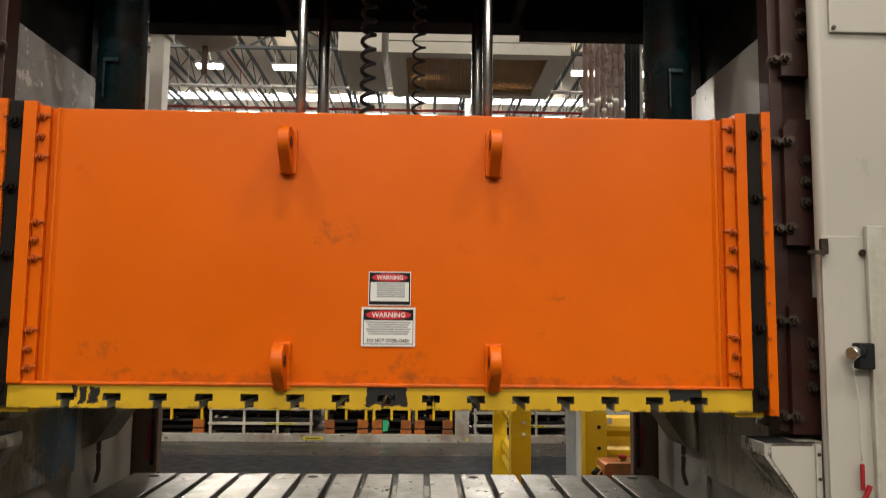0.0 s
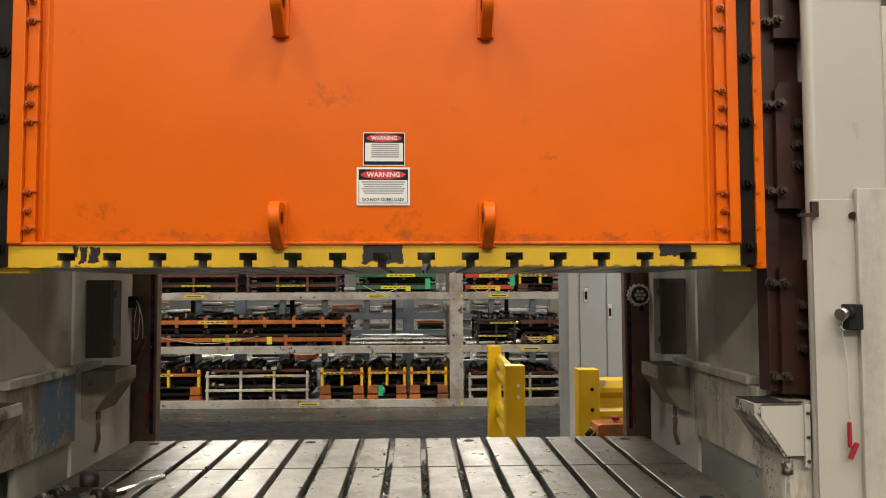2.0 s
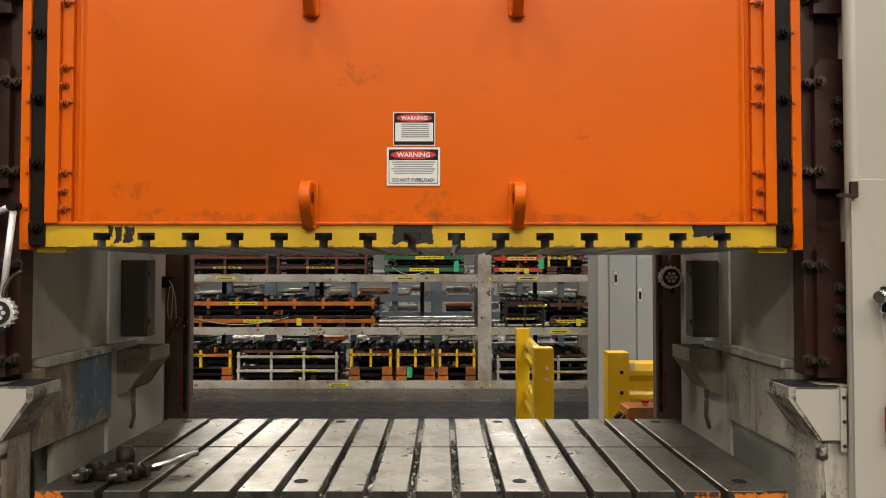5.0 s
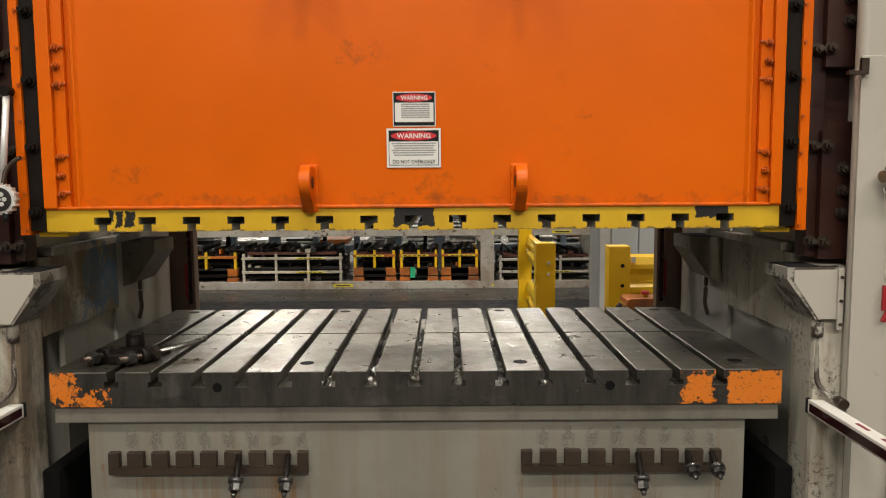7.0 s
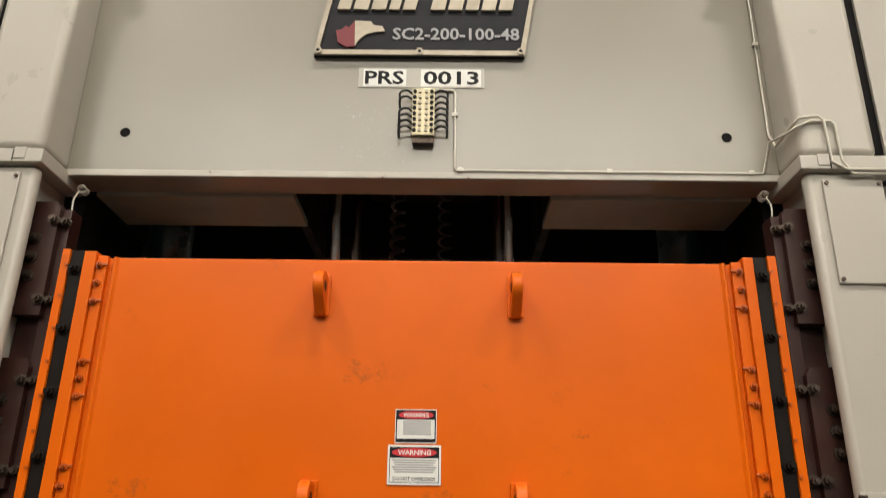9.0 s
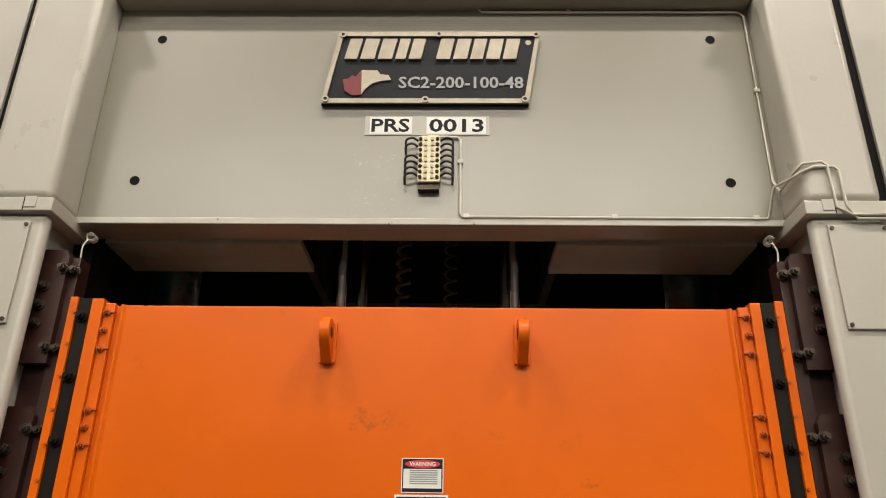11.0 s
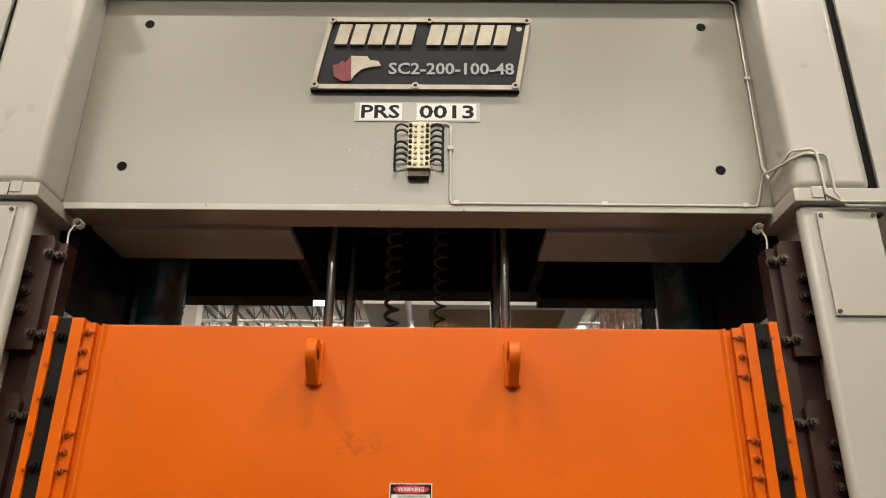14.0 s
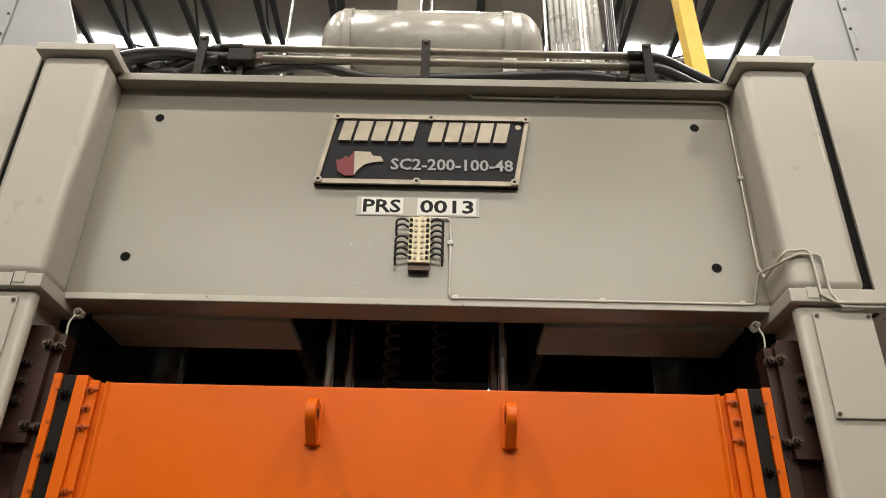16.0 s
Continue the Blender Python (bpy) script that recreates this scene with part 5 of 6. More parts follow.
    # side windows low on the press
    back = part("window_panel", B(s * 1.40, s * 1.42, 0.141 if s > 0 else 0.34, 0.784, 0.0, 1.0), "zinc_clean" if s > 0 else "cream_dirty", press)
    part("sill_rail", B(s * 1.30, s * 1.36, 0.06, 1.2, 0.0, 0.52), "dark", press)

lamp_b = thing("work_lamp", "small round LED work lamp with ribbed grey housing", "work lamp", "work lamps")
part("housing", C((1.318, 1.44, 1.617), (1.318, 1.405, 1.617), 0.056, 24), "cond", lamp_b)
part("face", C((1.318, 1.405, 1.617), (1.318, 1.399, 1.617), 0.046, 24), "dietool", lamp_b)
for k in range(7):
    a = k * math.pi / 3
    r = 0.022 if k < 6 else 0
    part("lens", C((1.318 + r * math.cos(a), 1.3988, 1.617 + r * math.sin(a)), (1.318 + r * math.cos(a), 1.396, 1.617 + r * math.sin(a)), 0.009, 10), "lens", lamp_b)
for k in range(16):
    a = k * math.pi / 8
    part("fin", B(1.318 + 0.058 * math.cos(a) - 0.004, 1.318 + 0.058 * math.cos(a) + 0.004, 1.407, 1.438, 1.617 + 0.058 * math.sin(a) - 0.004, 1.617 + 0.058 * math.sin(a) + 0.004), "cond", lamp_b)
part("stalk", tube(bmesh.new(), soft_line([(1.318, 1.43, 1.66), (1.325, 1.44, 1.72), (1.35, 1.45, 1.76), (1.384, 1.45, 1.78)], 5), 0.009, 8), "bolt", lamp_b)
part("knob", C((1.33, 1.42, 1.565), (1.33, 1.42, 1.53), 0.012, 10), "ink", lamp_b)
lamp_f = copy_thing(lamp_b, Matrix.Translation((-1.352, -0.10, 1.512)) @ Matrix.Scale(0.84, 4) @ Matrix.Translation((-1.318, -1.42, -1.617)))
arm = thing("lamp_arm", "pale jointed steel arm holding the work lamp", "lamp arm")
part("lower_bar", C((-1.362, -0.075, 1.55), (-1.348, -0.045, 1.86), 0.011, 12), "cond", arm)
part("joint", C((-1.348, -0.06, 1.87), (-1.348, -0.025, 1.87), 0.018, 14), "black", arm)
part("upper_bar", C((-1.35, -0.035, 1.875), (-1.43, -0.030, 1.84), 0.011, 12), "cond", arm)
part("foot", B(-1.47, -1.43, -0.06, -0.003, 1.81, 1.87, bevel=0.004), "black", arm)

hang = thing("hand_switch", "black wall socket with hanging cable and dark red handle", "hand switch")
part("socket", B(-1.384, -1.33, 1.40, 1.45, 1.56, 1.62, bevel=0.005), "ink", hang)
part("cable", tube(bmesh.new(), soft_line([(-1.34, 1.395, 1.60), (-1.32, 1.39, 1.55), (-1.325, 1.39, 1.42), (-1.34, 1.39, 1.40), (-1.345, 1.39, 1.48), (-1.335, 1.39, 1.57)], 6), 0.0022, 6), "white", hang)
part("wire", tube(bmesh.new(), soft_line([(-1.325, 1.39, 1.58), (-1.305, 1.39, 1.50), (-1.30, 1.39, 1.40)], 6), 0.0022, 6), "white", hang)
part("grip", B(-1.318, -1.298, 1.38, 1.40, 1.30, 1.41, bevel=0.005, turn=Euler((0, radians(25), 0)).to_matrix().to_4x4()), "diebrown", hang)
part("lever", B(-1.33, -1.25, 1.382, 1.398, 1.335, 1.35, bevel=0.004, turn=Euler((0, radians(-24), 0)).to_matrix().to_4x4()), "diebrown", hang)
wm = thing("wire_guard", "grey expanded-metal guard panel seen through the side window", "wire guard")
bm = bmesh.new()
for k in range(-16, 26):
    ya = 0.05 + k * 0.028
    for d in (1, -1):
        y0_, y1_ = (ya, ya + 0.56) if d > 0 else (ya + 0.56, ya)
        t0 = max(0.0, (0.05 - y0_) / (y1_ - y0_) if d > 0 else (0.62 - y0_) / (y1_ - y0_))
        t1 = min(1.0, (0.62 - y0_) / (y1_ - y0_) if d > 0 else (0.05 - y0_) / (y1_ - y0_))
        if t1 > t0:
            cyl(bm, (-1.80, y0_ + (y1_ - y0_) * t0, 0.45 + 0.65 * t0), (-1.80, y0_ + (y1_ - y0_) * t1, 0.45 + 0.65 * t1), 0.003, 4)
tagged(part("mesh", bm, "mesh", wm), kind="stuff")
part("mesh_edge", B(-1.81, -1.79, 0.03, 0.05, 0.0, 1.12), "black", wm)
part("mesh_edge", B(-1.81, -1.79, 0.62, 0.64, 0.0, 1.12), "black", wm)

# clamps lying on the bolster corner
cl = thing("die_clamp", "dark oily die clamp lying on the bolster corner", "die clamp")
part("block", B(-1.13, -1.03, 0.10, 0.22, 0.901, 0.945, bevel=0.012), "black", cl)
part("heel", C((-1.085, 0.26, 0.901), (-1.085, 0.26, 0.985), 0.034, 14), "black", cl)
part("washer", C((-1.085, 0.26, 0.985), (-1.085, 0.26, 0.995), 0.024, 6), "bolt", cl)
for (sx, sy, sz, ang, chrome) in ((-1.185, 0.045, 0.93, 155, False), (-1.06, 0.05, 0.93, -38, True)):
    st = thing("clamp_stud", "oily threaded clamp stud with nut lying on the bolster", "stud", "clamp studs")
    part("stud", C((0, 0, 0), (0, 0.20, 0), 0.013, 10), "bolt", st)
    bmx = C((0, 0.03, 0), (0, 0.058, 0), 0.027, 6)
    part("nut", bmx, "nut", st)
    part("flange_nut", C((0, 0.085, 0), (0, 0.115, 0), 0.030, 14), "black", st)
    part("collar", C((0, 0.13, 0), (0, 0.15, 0), 0.029, 6), "bolt", st)
    if chrome:
        part("shank", C((0, 0.15, 0.0), (0, 0.36, 0.018), 0.012, 12), "chrome", st)
    st.matrix_basis = pose(sx, sy, sz, 0, 0, ang if not chrome else -38)
    if not chrome:
        st.matrix_basis = pose(sx, sy, sz, 0, 0, -20)

# chips lying in the slots
rng = random.Random(4)
bm = bmesh.new()
for n in (-2, -1, 0, 1, 2, 3, 4):
    for k in range(70):
        cx_, cy_ = n * PITCH + rng.uniform(-0.012, 0.012), rng.uniform(0.0, 0.95)
        box(bm, cx_ - 0.004, cx_ + 0.004, cy_ - 0.006, cy_ + 0.006, 0.8445 + rng.uniform(0, 0.006), 0.8525 + rng.uniform(0, 0.012), turn=Euler((rng.uniform(-1, 1), rng.uniform(-1, 1), rng.uniform(0, 3))).to_matrix().to_4x4())
tagged(part("metal_chips", bm, "silver"), "small bright metal chips lying in the slots", "metal chips", "", "stuff")

# ---- behind the press: guard rails, cabinet, button stand ----
def w_rail(bm, x0, y0, x1, y1, z0, z1, thick=0.05):
    """A ribbed guard rail between two places."""
    ln = math.hypot(x1 - x0, y1 - y0)
    h = z1 - z0
    prof = [(0.0, 0.0), (0.0, h), (-0.03, h - 0.02), (-thick, h - 0.07), (-thick, h - 0.10), (-0.012, h / 2 + 0.02), (-0.012, h / 2 - 0.02), (-thick, 0.10), (-thick, 0.07), (-0.03, 0.02)]
    prism(bm, prof, 0, ln, "x")
    bmesh.ops.transform(bm, matrix=Matrix.Translation((x0, y0, z0)) @ Matrix.Rotation(math.atan2(y1 - y0, x1 - x0), 4, "Z"), verts=bm.verts[:])
    return bm


gr = thing("guard_rail", "bright yellow painted steel guard rail on square posts", "guard rail", "guard rails")
for (gx, gy, w) in ((0.864, 3.12, 0.147), (0.912, 5.02, 0.13)):
    pst = part("post", B(gx - w / 2, gx + w / 2, gy - w / 2, gy + w / 2, 0.0, 1.075, bevel=0.006), "safety", gr)
    for bz in (0.66, 0.80, 0.90, 0.985):
        if bz > 0.8:
            part("bolt", C((gx + 0.02, gy - w / 2, bz - 0.06), (gx + 0.02, gy - w / 2 - 0.008, bz - 0.06), 0.013, 10), "cond", pst)
    part("base_plate", B(gx - 0.13, gx + 0.13, gy - 0.13, gy + 0.13, 0.0, 0.02), "safety", pst)
part("rail", w_rail(bmesh.new(), 0.97, 4.95, 0.93, 3.195, 0.72, 1.0), "safety", gr)
part("rail", w_rail(bmesh.new(), 0.97, 4.95, 0.93, 3.195, 0.26, 0.54), "safety", gr)
gr = thing("guard_rail", "bright yellow painted steel guard rail on square posts", "guard rail", "guard rails")
pst = part("post", B(1.243, 1.39, 2.60, 2.747, 0.0, 1.09, bevel=0.006), "safety", gr)
for bz in (0.815, 0.955):
    part("bolt", C((1.335, 2.60, bz), (1.335, 2.592, bz), 0.013, 10), "ink", pst)
part("post", B(2.75, 2.897, 2.60, 2.747, 0.0, 1.09, bevel=0.006), "safety", gr)
part("rail", w_rail(bmesh.new(), 1.391, 2.67, 2.749, 2.67, 0.70, 1.03), "safety", gr)
part("sticker", B(1.40, 1.43, 2.615, 2.6195, 0.975, 1.015), "white", gr)

stand = thing("button_stand", "orange pushbutton station with red emergency button on a post", "button stand")
part("post", B(1.42, 1.50, 2.22, 2.30, 0.0, 0.66), "dieorange", stand)
part("console", P([(1.255, 0.66), (1.62, 0.66), (1.62, 0.795), (1.285, 0.795), (1.265, 0.785)], 2.15, 2.36), "dieorange", stand)
part("emergency_button", C((1.40, 2.24, 0.812), (1.40, 2.24, 0.832), 0.026, 18), "redpart", stand)
part("collar", C((1.40, 2.24, 0.7955), (1.40, 2.24, 0.812), 0.018, 14), "label", stand)
for q, dx in enumerate((0.0, 0.04)):
    part("plug", C((1.235 + dx, 2.20, 0.755 - q * 0.02), (1.20 + dx, 2.20, 0.715 - q * 0.02), 0.017, 12), "ink", stand)
    part("plug_ring", C((1.243 + dx, 2.20, 0.765 - q * 0.02), (1.239 + dx, 2.20, 0.760 - q * 0.02), 0.017, 12), "label", stand)

cab = thing("electrical_cabinet", "tall grey two-door electrical cabinet with recessed latches", "cabinet")
part("body", B(1.715, 3.2, 5.205, 5.75, 0.0, 2.35, bevel=0.006), "cabinet", cab)
for k, (xa, xb) in enumerate(((1.83, 2.10), (2.114, 2.62), (2.634, 3.15))):
    d = part("door", B(xa, xb, 5.185, 5.2045, 0.1, 2.28 if k == 0 else 1.80, bevel=0.004), "cabinet", cab)
    hx, hz = (1.893, 1.585) if k == 0 else (xa + 0.03, 1.41)
    part("latch", B(hx - 0.022, hx + 0.022, 5.178, 5.1845, hz - 0.075, hz + 0.075, bevel=0.012), "cond", d)
    part("handle", B(hx - 0.012, hx + 0.012, 5.172, 5.1775, hz - 0.05, hz + 0.03, bevel=0.005), "ink", d)
for k in range(5):
    part("vent_slot", B(2.16, 2.42, 5.2, 5.2046, 1.86 + k * 0.018, 1.868 + k * 0.018), "ink", cab)
part("edge_trim", B(1.713, 1.812, 5.195, 5.2045, 0.0, 2.35), "hallwall", cab)
ncol = thing("neighbour_press", "cream column of the neighbouring press with a red notice", "press")
part("column", B(3.6, 4.3, 3.4, 5.0, 0.0, 6.0, bevel=0.02), "cream_dirty", ncol)
part("notice", B(3.62, 3.95, 3.385, 3.399, 1.5, 2.1), "signred", ncol)
part("notice_white", B(3.62, 3.95, 3.385, 3.399, 1.3, 1.48), "white", ncol)

# ---- storage rack with die sets ----
RY = 8.0
rack = thing("storage_rack", "pale grey heavy steel storage rack with three loaded levels", "storage rack")
for px in (-6.0, 0.70, 2.34):
    for py in (RY, RY + 1.25):
        part("post", B(px - 0.095, px + 0.095, py, py + 0.12, 0.0, 2.9, bevel=0.006), "rackgrey", rack)
for lev, (z0, z1) in enumerate(((0.0, 0.107), (0.752, 0.854), (1.495, 1.598), (2.24, 2.345))):
    for xa, xb in ((-5.905, 0.605), (0.795, 2.245)):
        part("beam", B(xa, xb, RY + 0.005, RY + 0.10, z0, z1, bevel=0.004), "rackgrey", rack)
        part("beam", B(xa, xb, RY + 1.25, RY + 1.34, z0, z1, bevel=0.004), "rackgrey", rack)
        part("deck", B(xa, xb, RY + 0.101, RY + 1.249, z1 - 0.05, z1 - 0.02), "rackgrey" if lev == 0 else "dietool", rack)
    for cx_ in (0.605, 0.795):
        s = 1 if cx_ > 0.7 else -1
        if lev:
            part("gusset", P([(cx_, z0 - 0.001), (cx_ + s * 0.09, z0 - 0.001), (cx_, z0 - 0.10)], RY + 0.02, RY + 0.06), "rackgrey", rack)
    part("level_tag", B(0.76, 0.79, RY - 0.003, RY - 0.0005, z1 - 0.08, z1 - 0.04), "label", rack)
for px in (-3.3, -1.78, -0.21, 1.55):
    part("rear_stay", B(px - 0.03, px + 0.03, RY + 1.15, RY + 1.21, 0.107, 2.9), "dietool", rack)
for lx, lz in ((-2.95, 1.547), (-0.42, 1.547), (1.3, 1.547), (-1.35, 0.053), (1.75, 0.80)):
    tg = part("beam_label", B(lx - 0.14, lx + 0.14, RY + 0.001, RY + 0.0045, lz - 0.02, lz + 0.02), "label", rack)
    part("print", B(lx - 0.10, lx + 0.10, RY - 0.001, RY + 0.0008, lz - 0.006, lz + 0.006), "ink", tg)

LEVEL = (0.1085, 0.8555, 1.5995)


def die_set(label, x0, x1, level, h, paint, style="frame", labels=1, deep=0.95, front=0.05, seed=1):
    """A painted die frame on the rack: shoes, rails on posts, dark plates, guide bushes and long tool bars.
    style: frame (two thin rails), feet (block feet under one rail), double (two stacked frames)."""
    r = random.Random(seed)
    z, w = LEVEL[level], x1 - x0
    y0, y1 = RY + front, RY + front + deep
    die = thing("die_set", label, "die set", "die sets on the rack")
    dark = ("black", "dietool", "black", "diebrown")
    zs = {"frame": (0.22, 0.60), "feet": (0.66,), "double": (0.13, 0.66)}[style]
    rh = {"frame": 0.034, "feet": 0.036, "double": 0.055}[style]
    for k, f in enumerate(zs):
        zr = z + h * f
        for yy in (y0, y1 - 0.06):
            part("rail", B(x0, x1, yy, yy + 0.06, zr, zr + rh, bevel=0.004), paint, die)
        if k < labels:
            cx = x0 + w * r.uniform(0.3, 0.7)
            lw = min(0.20, w * 0.36)
            lb = part("label", B(cx - lw, cx + lw, y0 - 0.003, y0 - 0.0005, zr + 0.006, zr + rh - 0.006), "label", die, "yellow label with black print")
            for q in range(5):
                part("print", B(cx - lw * 0.8 + q * lw * 0.34, cx - lw * 0.8 + q * lw * 0.34 + lw * 0.24, y0 - 0.0045, y0 - 0.0032, zr + rh / 2 - 0.005, zr + rh / 2 + 0.005), "ink", lb)
    n = max(3, round(w / 0.36))
    for k in range(n):
        px = x0 + 0.03 + (w - 0.06) * k / (n - 1)
        for yy in (y0 + 0.006, y1 - 0.052):
            if style == "feet":
                if k in (0, n - 1):
                    qx = px + (0.045 if k == 0 else -0.045)
                    part("foot", B(qx - 0.075, qx + 0.075, yy - 0.004, yy + 0.10, z, z + h * 0.11, bevel=0.006), paint, die)
                    part("foot_block", B(qx - 0.070, qx + 0.070, yy, yy + 0.09, z + h * 0.15, z + h * 0.36, bevel=0.005), paint, die)
                    part("leg", B(qx - 0.05, qx + 0.05, yy + 0.01, yy + 0.08, z + h * 0.11, z + h * 0.15), "dietool", die)
                part("post", B(px - 0.018, px + 0.018, yy, yy + 0.045, z + h * 0.36, z + h * 0.84, bevel=0.003), "safety", die)
            elif style == "frame":
                part("post", B(px - 0.017, px + 0.017, yy, yy + 0.045, z, z + h * (zs[-1] + 0.16), bevel=0.003), paint, die)
            else:
                part("post", B(px - 0.022, px + 0.022, yy, yy + 0.045, z, z + h * 0.13 + rh + 0.035, bevel=0.003), paint if k % 2 else "dietool", die)
                qx = min(px + 0.11, x1 - 0.03)
                part("post", B(qx - 0.022, qx + 0.022, yy, yy + 0.045, z + h * 0.56, z + h * 0.66 + rh + 0.045, bevel=0.003), paint, die)
    for k in range(4):
        f = (0.08, 0.30, 0.48, 0.70)[k] + r.uniform(-0.03, 0.03)
        ins = r.uniform(0.02, 0.10)
        part("die_plate", B(x0 + ins * 0.6, x1 - ins * r.random(), y0 + 0.065 + ins * 0.5, y1 - 0.07, z + h * f, z + h * f + r.uniform(0.028, 0.05), bevel=0.003), dark[k], die)
    # black block added so the gaps between the plates go dark
    part("gap_darkener", B(x0 + 0.08, x1 - 0.08, y0 + 0.34, y1 - 0.1, z + h * 0.02, z + h * 0.72), "black", die)
    for k in range(max(3, int(w / 0.16))):
        px = x0 + 0.06 + r.random() * (w - 0.12)
        zb = z + h * r.choice((0.14, 0.36, 0.54))
        part("guide_bush", C((px, y0 + r.uniform(0.09, 0.2), zb), (px, y0 + 0.14, zb + h * 0.17), r.uniform(0.012, 0.026), 10), r.choice(("silver", "bolt", "dietool")), die)
    for k in range(max(4, int(w / 0.10))):
        px, zb = x0 + 0.04 + r.random() * (w - 0.08), z + h * r.choice((0.0, 0.38, 0.56, 0.78))
        ww = r.uniform(0.012, 0.04)
        part("clamp_block", B(px - ww, px + ww, y0 + 0.05, y0 + r.uniform(0.12, 0.3), zb, zb + r.uniform(0.02, 0.07), bevel=0.003), r.choice((*dark, paint)), die)
    n = max(5, int(w / 0.075))
    for k in range(n):
        px = x0 + 0.03 + (w - 0.06) * (k + r.uniform(-0.3, 0.3)) / n
        hh, ww = r.uniform(0.015, 0.06), r.uniform(0.010, 0.030)
        tl = r.uniform(0.5, 1.0) * (deep - 0.1)
        ys = y0 + 0.03 + r.random() * 0.2
        part("tool_bar", B(px - ww, px + ww, ys, min(ys + tl, y1), z + h * 0.86, z + h * 0.86 + hh, bevel=0.003, turn=Euler((0, 0, radians(r.uniform(-7, 7)))).to_matrix().to_4x4()), r.choice(("black", "black", "dietool", "dietool", "bolt", "silver")), die)
        part("riser", B(px - 0.012, px + 0.012, ys + 0.05, ys + 0.10, z + h * 0.70, z + h * 0.86), "dietool", die)
    if style == "double":
        pts = [(x0 + w * (0.1 + 0.06 * k), y0 - 0.012, z + h * 0.30 - 0.10 * math.sin(math.pi * k / 8)) for k in range(9)]
        part("air_line", tube(bmesh.new(), soft_line(pts, 3), 0.006, 6), "diecream", die)
        part("tag", B(x0 + w * 0.62, x0 + w * 0.62 + 0.07, y0 - 0.006, y0 - 0.001, z + h * 0.05, z + h * 0.28), "label", die)
    return die


die_set("orange painted die set with dark tooling on the rack", -3.75, -2.86, 0, 0.50, "dieorange", "feet", seed=1)
die_set("dark die set with cream painted rails on the rack", -2.80, -1.36, 0, 0.52, "diecream", "frame", 2, seed=2)
die_set("small orange die set with dark tooling on the rack", -1.21, -0.60, 0, 0.52, "dieorange", "feet", seed=3)
die_set("small orange die set with dark tooling on the rack", -0.55, 0.00, 0, 0.52, "dieorange", "feet", seed=4)
die_set("small orange die set with dark tooling on the rack", 0.04, 0.58, 0, 0.52, "dieorange", "feet", seed=5)
die_set("dark die set with dull cream rails on the rack", 0.86, 2.20, 0, 0.46, "rackgrey", "frame", seed=6)
die_set("long orange die frame loaded with dark tooling", -3.75, -0.85, 1, 0.46, "dieorange", "double", 2, seed=7)
die_set("black die set with yellow labels on the rack", 0.98, 1.56, 1, 0.48, "dietool", "frame", 2, seed=8)
die_set("rust-red die set on the rack", 1.62, 2.22, 1, 0.44, "diebrown", "double", seed=9)
die_set("rust-red die set on the upper rack level", -3.6, -2.35, 2, 0.36, "diebrown", "frame", seed=10)
die_set("rust-red die set on the upper rack level", -2.25, -0.95, 2, 0.36, "diebrown", "frame", seed=11)
die_set("green painted die set on the upper rack level", -0.72, 0.42, 2, 0.32, "diegreen", "double", 2, seed=12)
die_set("bright red die set with yellow labels on the rack", 0.83, 1.52, 2, 0.30, "diered", "double", 2, seed=13)
die_set("rust-red die set on the upper rack level", 1.58, 2.22, 2, 0.32, "diebrown", "feet", seed=14)
for tx, tz in ((0.30, 1.66), (1.50, 1.70), (-0.36, 0.17)):
    tg = thing("hang_tag", "green paper tag hanging on a die set", "tag", "green tags")
    part("tag", B(tx - 0.035, tx + 0.035, RY + 0.045, RY + 0.05, tz - 0.02, tz + 0.13), "greentag", tg)
bars = thing("bar_stock", "bundle of bright steel bars lying on the rack", "bar stock")
rr_ = random.Random(3)
for k in range(14):
    yy = RY + 0.12 + k * 0.07
    zz = 0.88 + 0.045 * (k % 2) + rr_.uniform(0, 0.01)
    part("bar", C((-0.80, yy, zz), (0.56, yy + 0.02, zz), 0.022, 8), "silver", bars)
bars = thing("bar_stock", "bundle of bright steel bars lying on the rack", "bar stock")
for k in range(10):
    yy = RY + 0.12 + k * 0.09
    part("bar", C((0.84, yy, 0.88), (2.2, yy + 0.02, 0.885 + 0.03 * (k % 2)), 0.022, 8), "silver", bars)

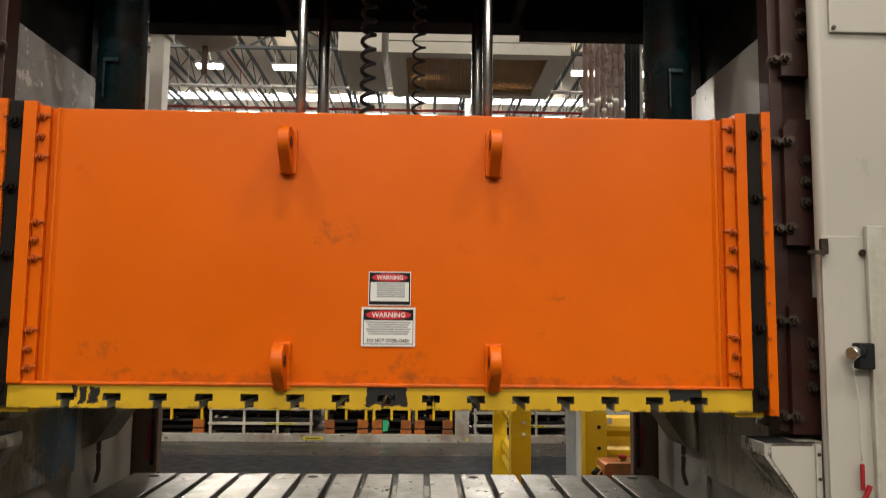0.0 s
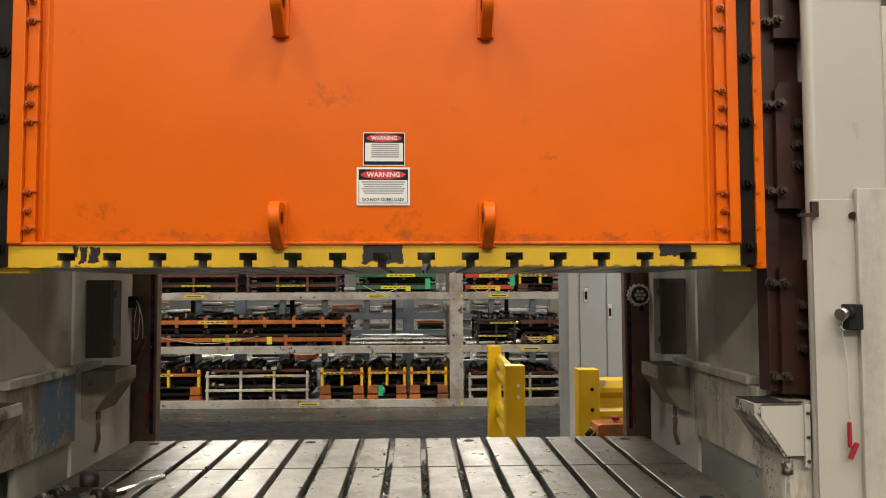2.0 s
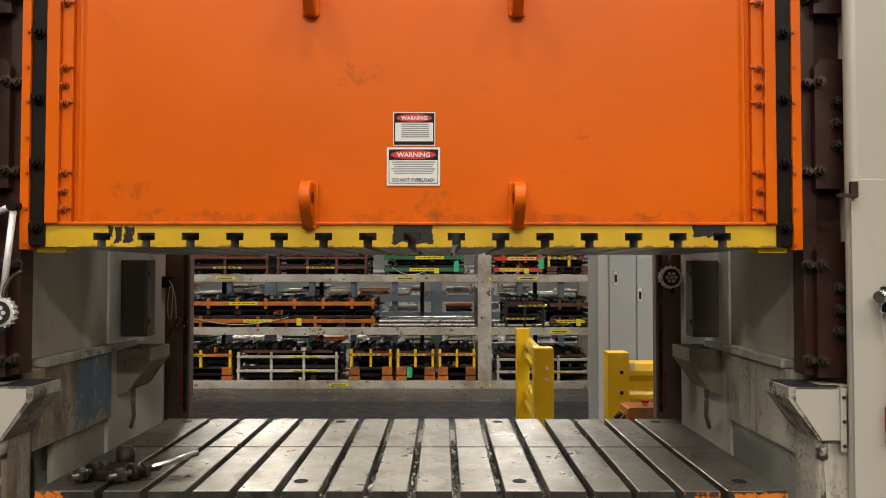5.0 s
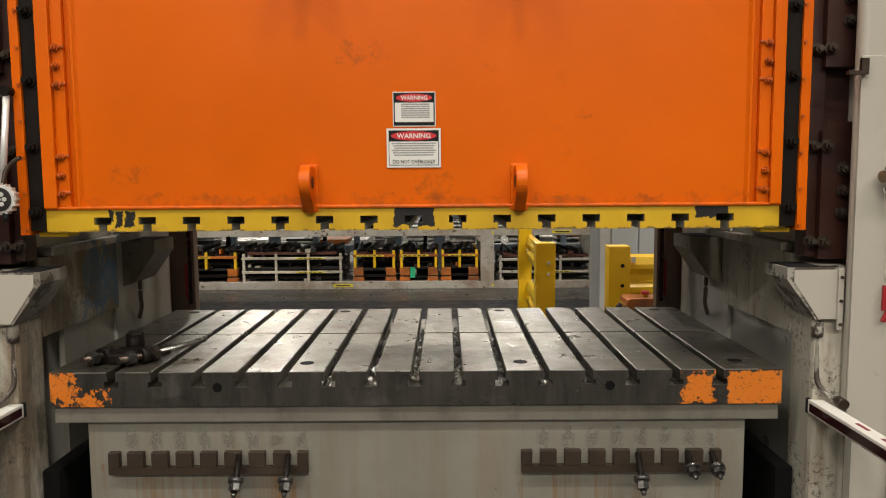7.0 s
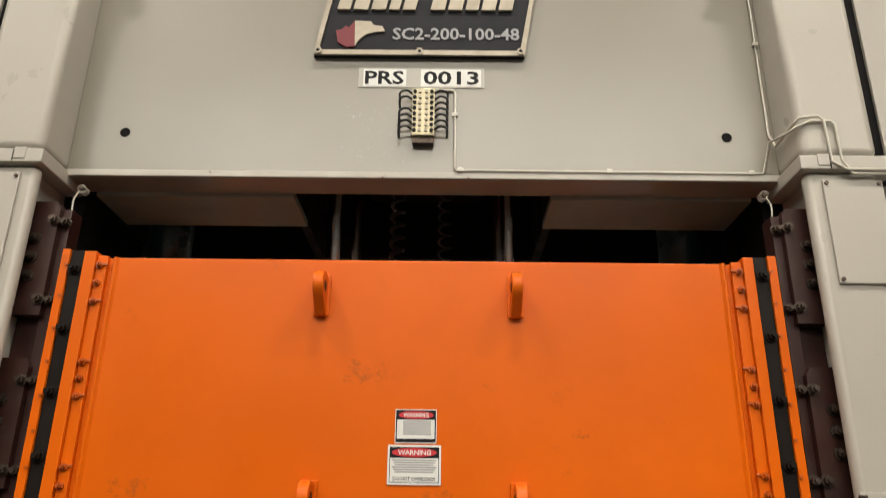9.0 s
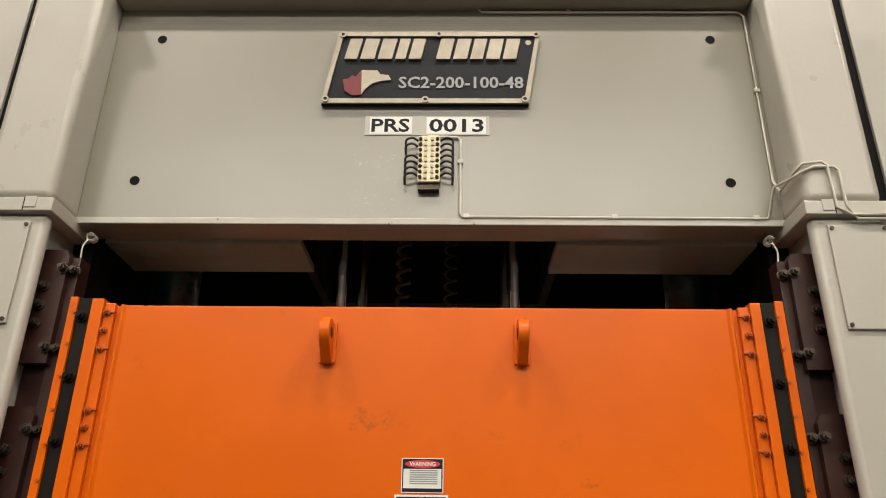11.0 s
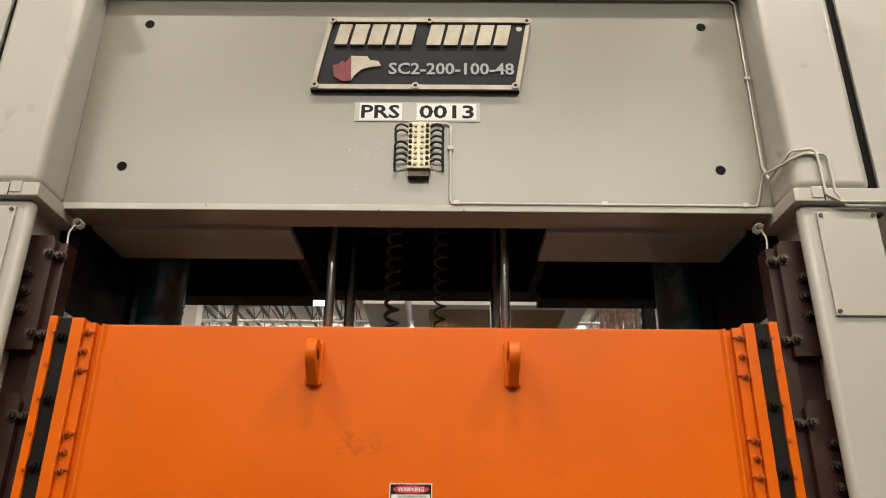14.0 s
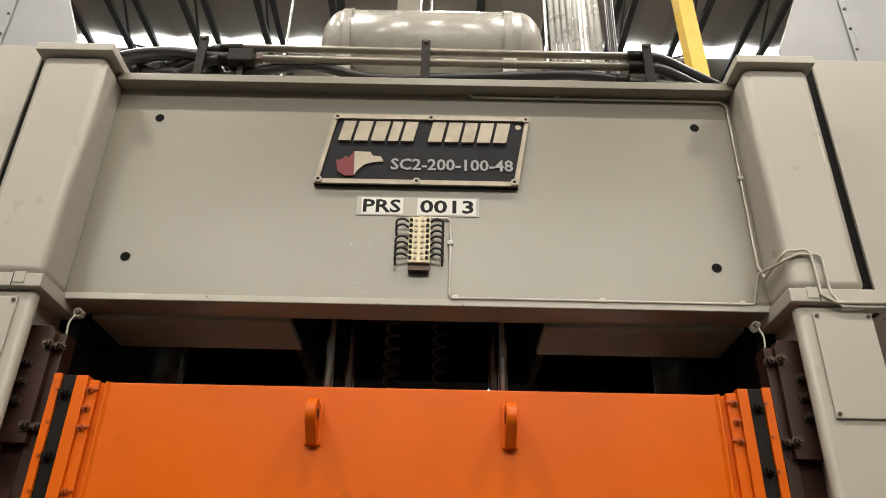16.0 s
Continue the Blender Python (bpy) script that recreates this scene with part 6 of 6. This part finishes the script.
# a second, blue-grey rack row behind the first
for k, cx_ in enumerate((-4.5, -1.5, 1.5)):
    fr = thing("pallet_rack", "blue-grey pallet rack with pale bundles behind the storage rack", "pallet rack", "rear racks")
    for px in (-1.45, -0.75, 0.0, 0.75, 1.45):
        part("upright", B(cx_ + px - 0.05, cx_ + px + 0.05, 11.0, 11.12, 0.0, 3.2), "dieblue", fr)
    for zz in (0.25, 0.80, 1.10, 1.46, 2.1, 2.8):
        part("rail", B(cx_ - 1.4, cx_ + 1.4, 10.95, 10.995, zz, zz + 0.11), "dieblue", fr)
    for zz in (0.36, 0.91, 1.21, 1.57, 2.21):
        xx = cx_ - 1.35
        while xx < cx_ + 1.2:
            bw = rr_.uniform(0.25, 0.6)
            zb = zz
            for j in range(rr_.randint(2, 5)):
                hh = rr_.uniform(0.02, 0.05)
                if zb + hh > zz + 0.24:
                    break
                part("stock_sheet", B(xx + rr_.uniform(0, 0.05), min(xx + bw, cx_ + 1.4), 11.13 + rr_.uniform(0, 0.15), 11.9, zb, zb + hh, bevel=0.004), rr_.choice(("silver", "cond", "cond", "white", "diecream", "dietool", "dieorange")), fr)
                zb += hh + rr_.choice((0.0, 0.004, 0.03))
            xx += bw + rr_.uniform(0.0, 0.12)

# ---- overhead gear behind the press ----
for xa, xb in ((-1.665, -1.575), (1.487, 1.555)):
    gp = thing("gate_post", "pale worn square steel post behind the press", "post", "gate posts")
    part("shaft", B(xa, xb, 2.2, 2.32, 0.0, 3.50, bevel=0.006), "post_white", gp)
    part("head", B(xa - 0.02, xb + 0.02, 2.18, 2.34, 3.501, 3.56, bevel=0.01), "zinc", gp)
    part("bracket", B(xb if xa < 0 else xa - 0.08, xb + 0.08 if xa < 0 else xa, 2.21, 2.25, 2.86, 2.90, bevel=0.004), "black", gp)
    part("sensor", C((xb + 0.06 if xa < 0 else xa - 0.06, 2.2, 2.66), (xb + 0.06 if xa < 0 else xa - 0.06, 2.2, 2.93), 0.02, 12), "bolt", gp)
hoodbox = thing("overhead_cabinet", "cream overhead cabinet with an amber perforated underside", "overhead cabinet")
bm = bmesh.new()
for a in ((-0.20, 1.40, 3.80, 3.93), (-0.20, 1.40, 4.99, 5.12), (-0.20, -0.05, 3.931, 4.989), (1.22, 1.40, 3.931, 4.989)):
    box(bm, *a, 4.0, 4.10)
part("underside_frame", bm, "cream", hoodbox)
part("top", B(-0.20, 1.40, 3.80, 5.12, 4.11, 4.6), "cream", hoodbox)
bm = bmesh.new()
for k in range(61):
    xx = -0.05 + k * (1.27 / 60)
    box(bm, xx - 0.006, xx + 0.006, 3.93, 4.99, 4.03, 4.04)
for k in range(41):
    yy = 3.93 + k * (1.06 / 40)
    box(bm, -0.05, 1.22, yy - 0.008, yy + 0.008, 4.042, 4.052)
tagged(part("amber_mesh", bm, "amber", hoodbox, "amber perforated mesh"), kind="stuff")
part("lamp_strip", B(0.0, 0.25, 4.5, 4.62, 4.085, 4.105), "lampglow", hoodbox)
part("lamp_strip", B(0.75, 1.15, 4.75, 4.86, 4.085, 4.105), "lampglow", hoodbox)
for hx in (-0.15, 1.35):
    part("hanger", C((hx, 4.5, 4.6), (hx, 4.5, 12.02), 0.02, 6), "cond", hoodbox)
duct = thing("air_duct", "cream rectangular air duct overhead", "duct")
part("duct", B(-0.64, -0.26, 3.8, 4.95, 4.0, 4.5, bevel=0.01), "cream", duct)
part("riser", B(-0.60, -0.30, 4.5, 4.9, 4.5, 12.02), "cream", duct)
for k in range(7):
    cd = thing("conduit", "galvanised steel conduit rising behind the press", "conduit", "conduits behind the press")
    xx = 1.13 + k * 0.038
    part("conduit", C((xx, 2.0, 2.50), (xx, 2.0, 9.5), 0.017, 10), "cond", cd)
    part("coupling", C((xx, 2.0, 2.95 + 0.03 * (k % 3)), (xx, 2.0, 3.0 + 0.03 * (k % 3)), 0.022, 10), "cond", cd)
rb = thing("conduit_box", "grey sheet-steel conduit box on the press rear", "conduit box")
part("box", B(1.09, 1.42, 1.541, 2.1, 2.25, 2.50, bevel=0.006), "cabinet", rb)
cb = thing("cable_bundle", "dark bundle of cables beside the conduits", "cable bundle")
for k in range(5):
    part("cable", C((1.40 + k * 0.018, 2.06, 2.45), (1.47 + k * 0.03, 2.0 + 0.05 * k, 9.0), 0.012, 8), "rubber", cb)
part("tray", B(1.38, 1.50, 2.0, 2.18, 2.30, 2.45), "cabinet", cb)
dome = thing("dome_lamp", "cream dome lamp on a pendant rod", "lamp")
bm = bmesh.new()
bmesh.ops.create_uvsphere(bm, u_segments=24, v_segments=12, radius=0.24, matrix=Matrix.Translation((-1.55, 3.0, 3.79)) @ Matrix.Diagonal((1, 1, 0.3, 1)))
for f in bm.faces:
    f.smooth = True
part("shade", bm, "cream", dome)
part("stem", C((-1.55, 3.0, 3.74), (-1.55, 3.0, 3.50), 0.022, 10), "curtain", dome)
part("rod", C((-1.55, 3.0, 3.84), (-1.55, 3.0, 12.02), 0.012, 6), "cond", dome)
for px in (0.62, 0.70):
    pp = thing("drop_pipe", "galvanised pipe dropping from the roof", "pipe", "drop pipes")
    part("pipe", C((px * 3 - 0.4, 20.0, 0.0), (px * 3 - 0.4, 20.0, 11.9), 0.09, 10), "cond", pp)


# ---- what moves ----
def motions():
    drop = ((0, -0.374), (0.5, -0.296), (1.0, -0.122), (1.25, -0.040), (1.5, 0.0), (2.0, 0.0), (3.5, 0.0), (5.0, 0.0), (5.25, -0.035), (5.5, -0.125),
            (6.0, -0.296), (6.5, -0.380), (7.0, -0.336), (7.5, -0.166), (7.75, -0.066), (8.0, 0.008), (8.5, 0.018), (9.5, 0.022), (11.4, 0.020), (11.65, -0.020),
            (12.0, -0.156), (12.5, -0.300), (13.0, -0.357), (13.5, -0.287), (14.0, -0.110), (14.25, -0.026), (14.5, 0.019), (15.0, 0.023), (16.0, 0.025))
    walk(slide, [(t, pose(0, 0, d)) for t, d in drop])


motions()
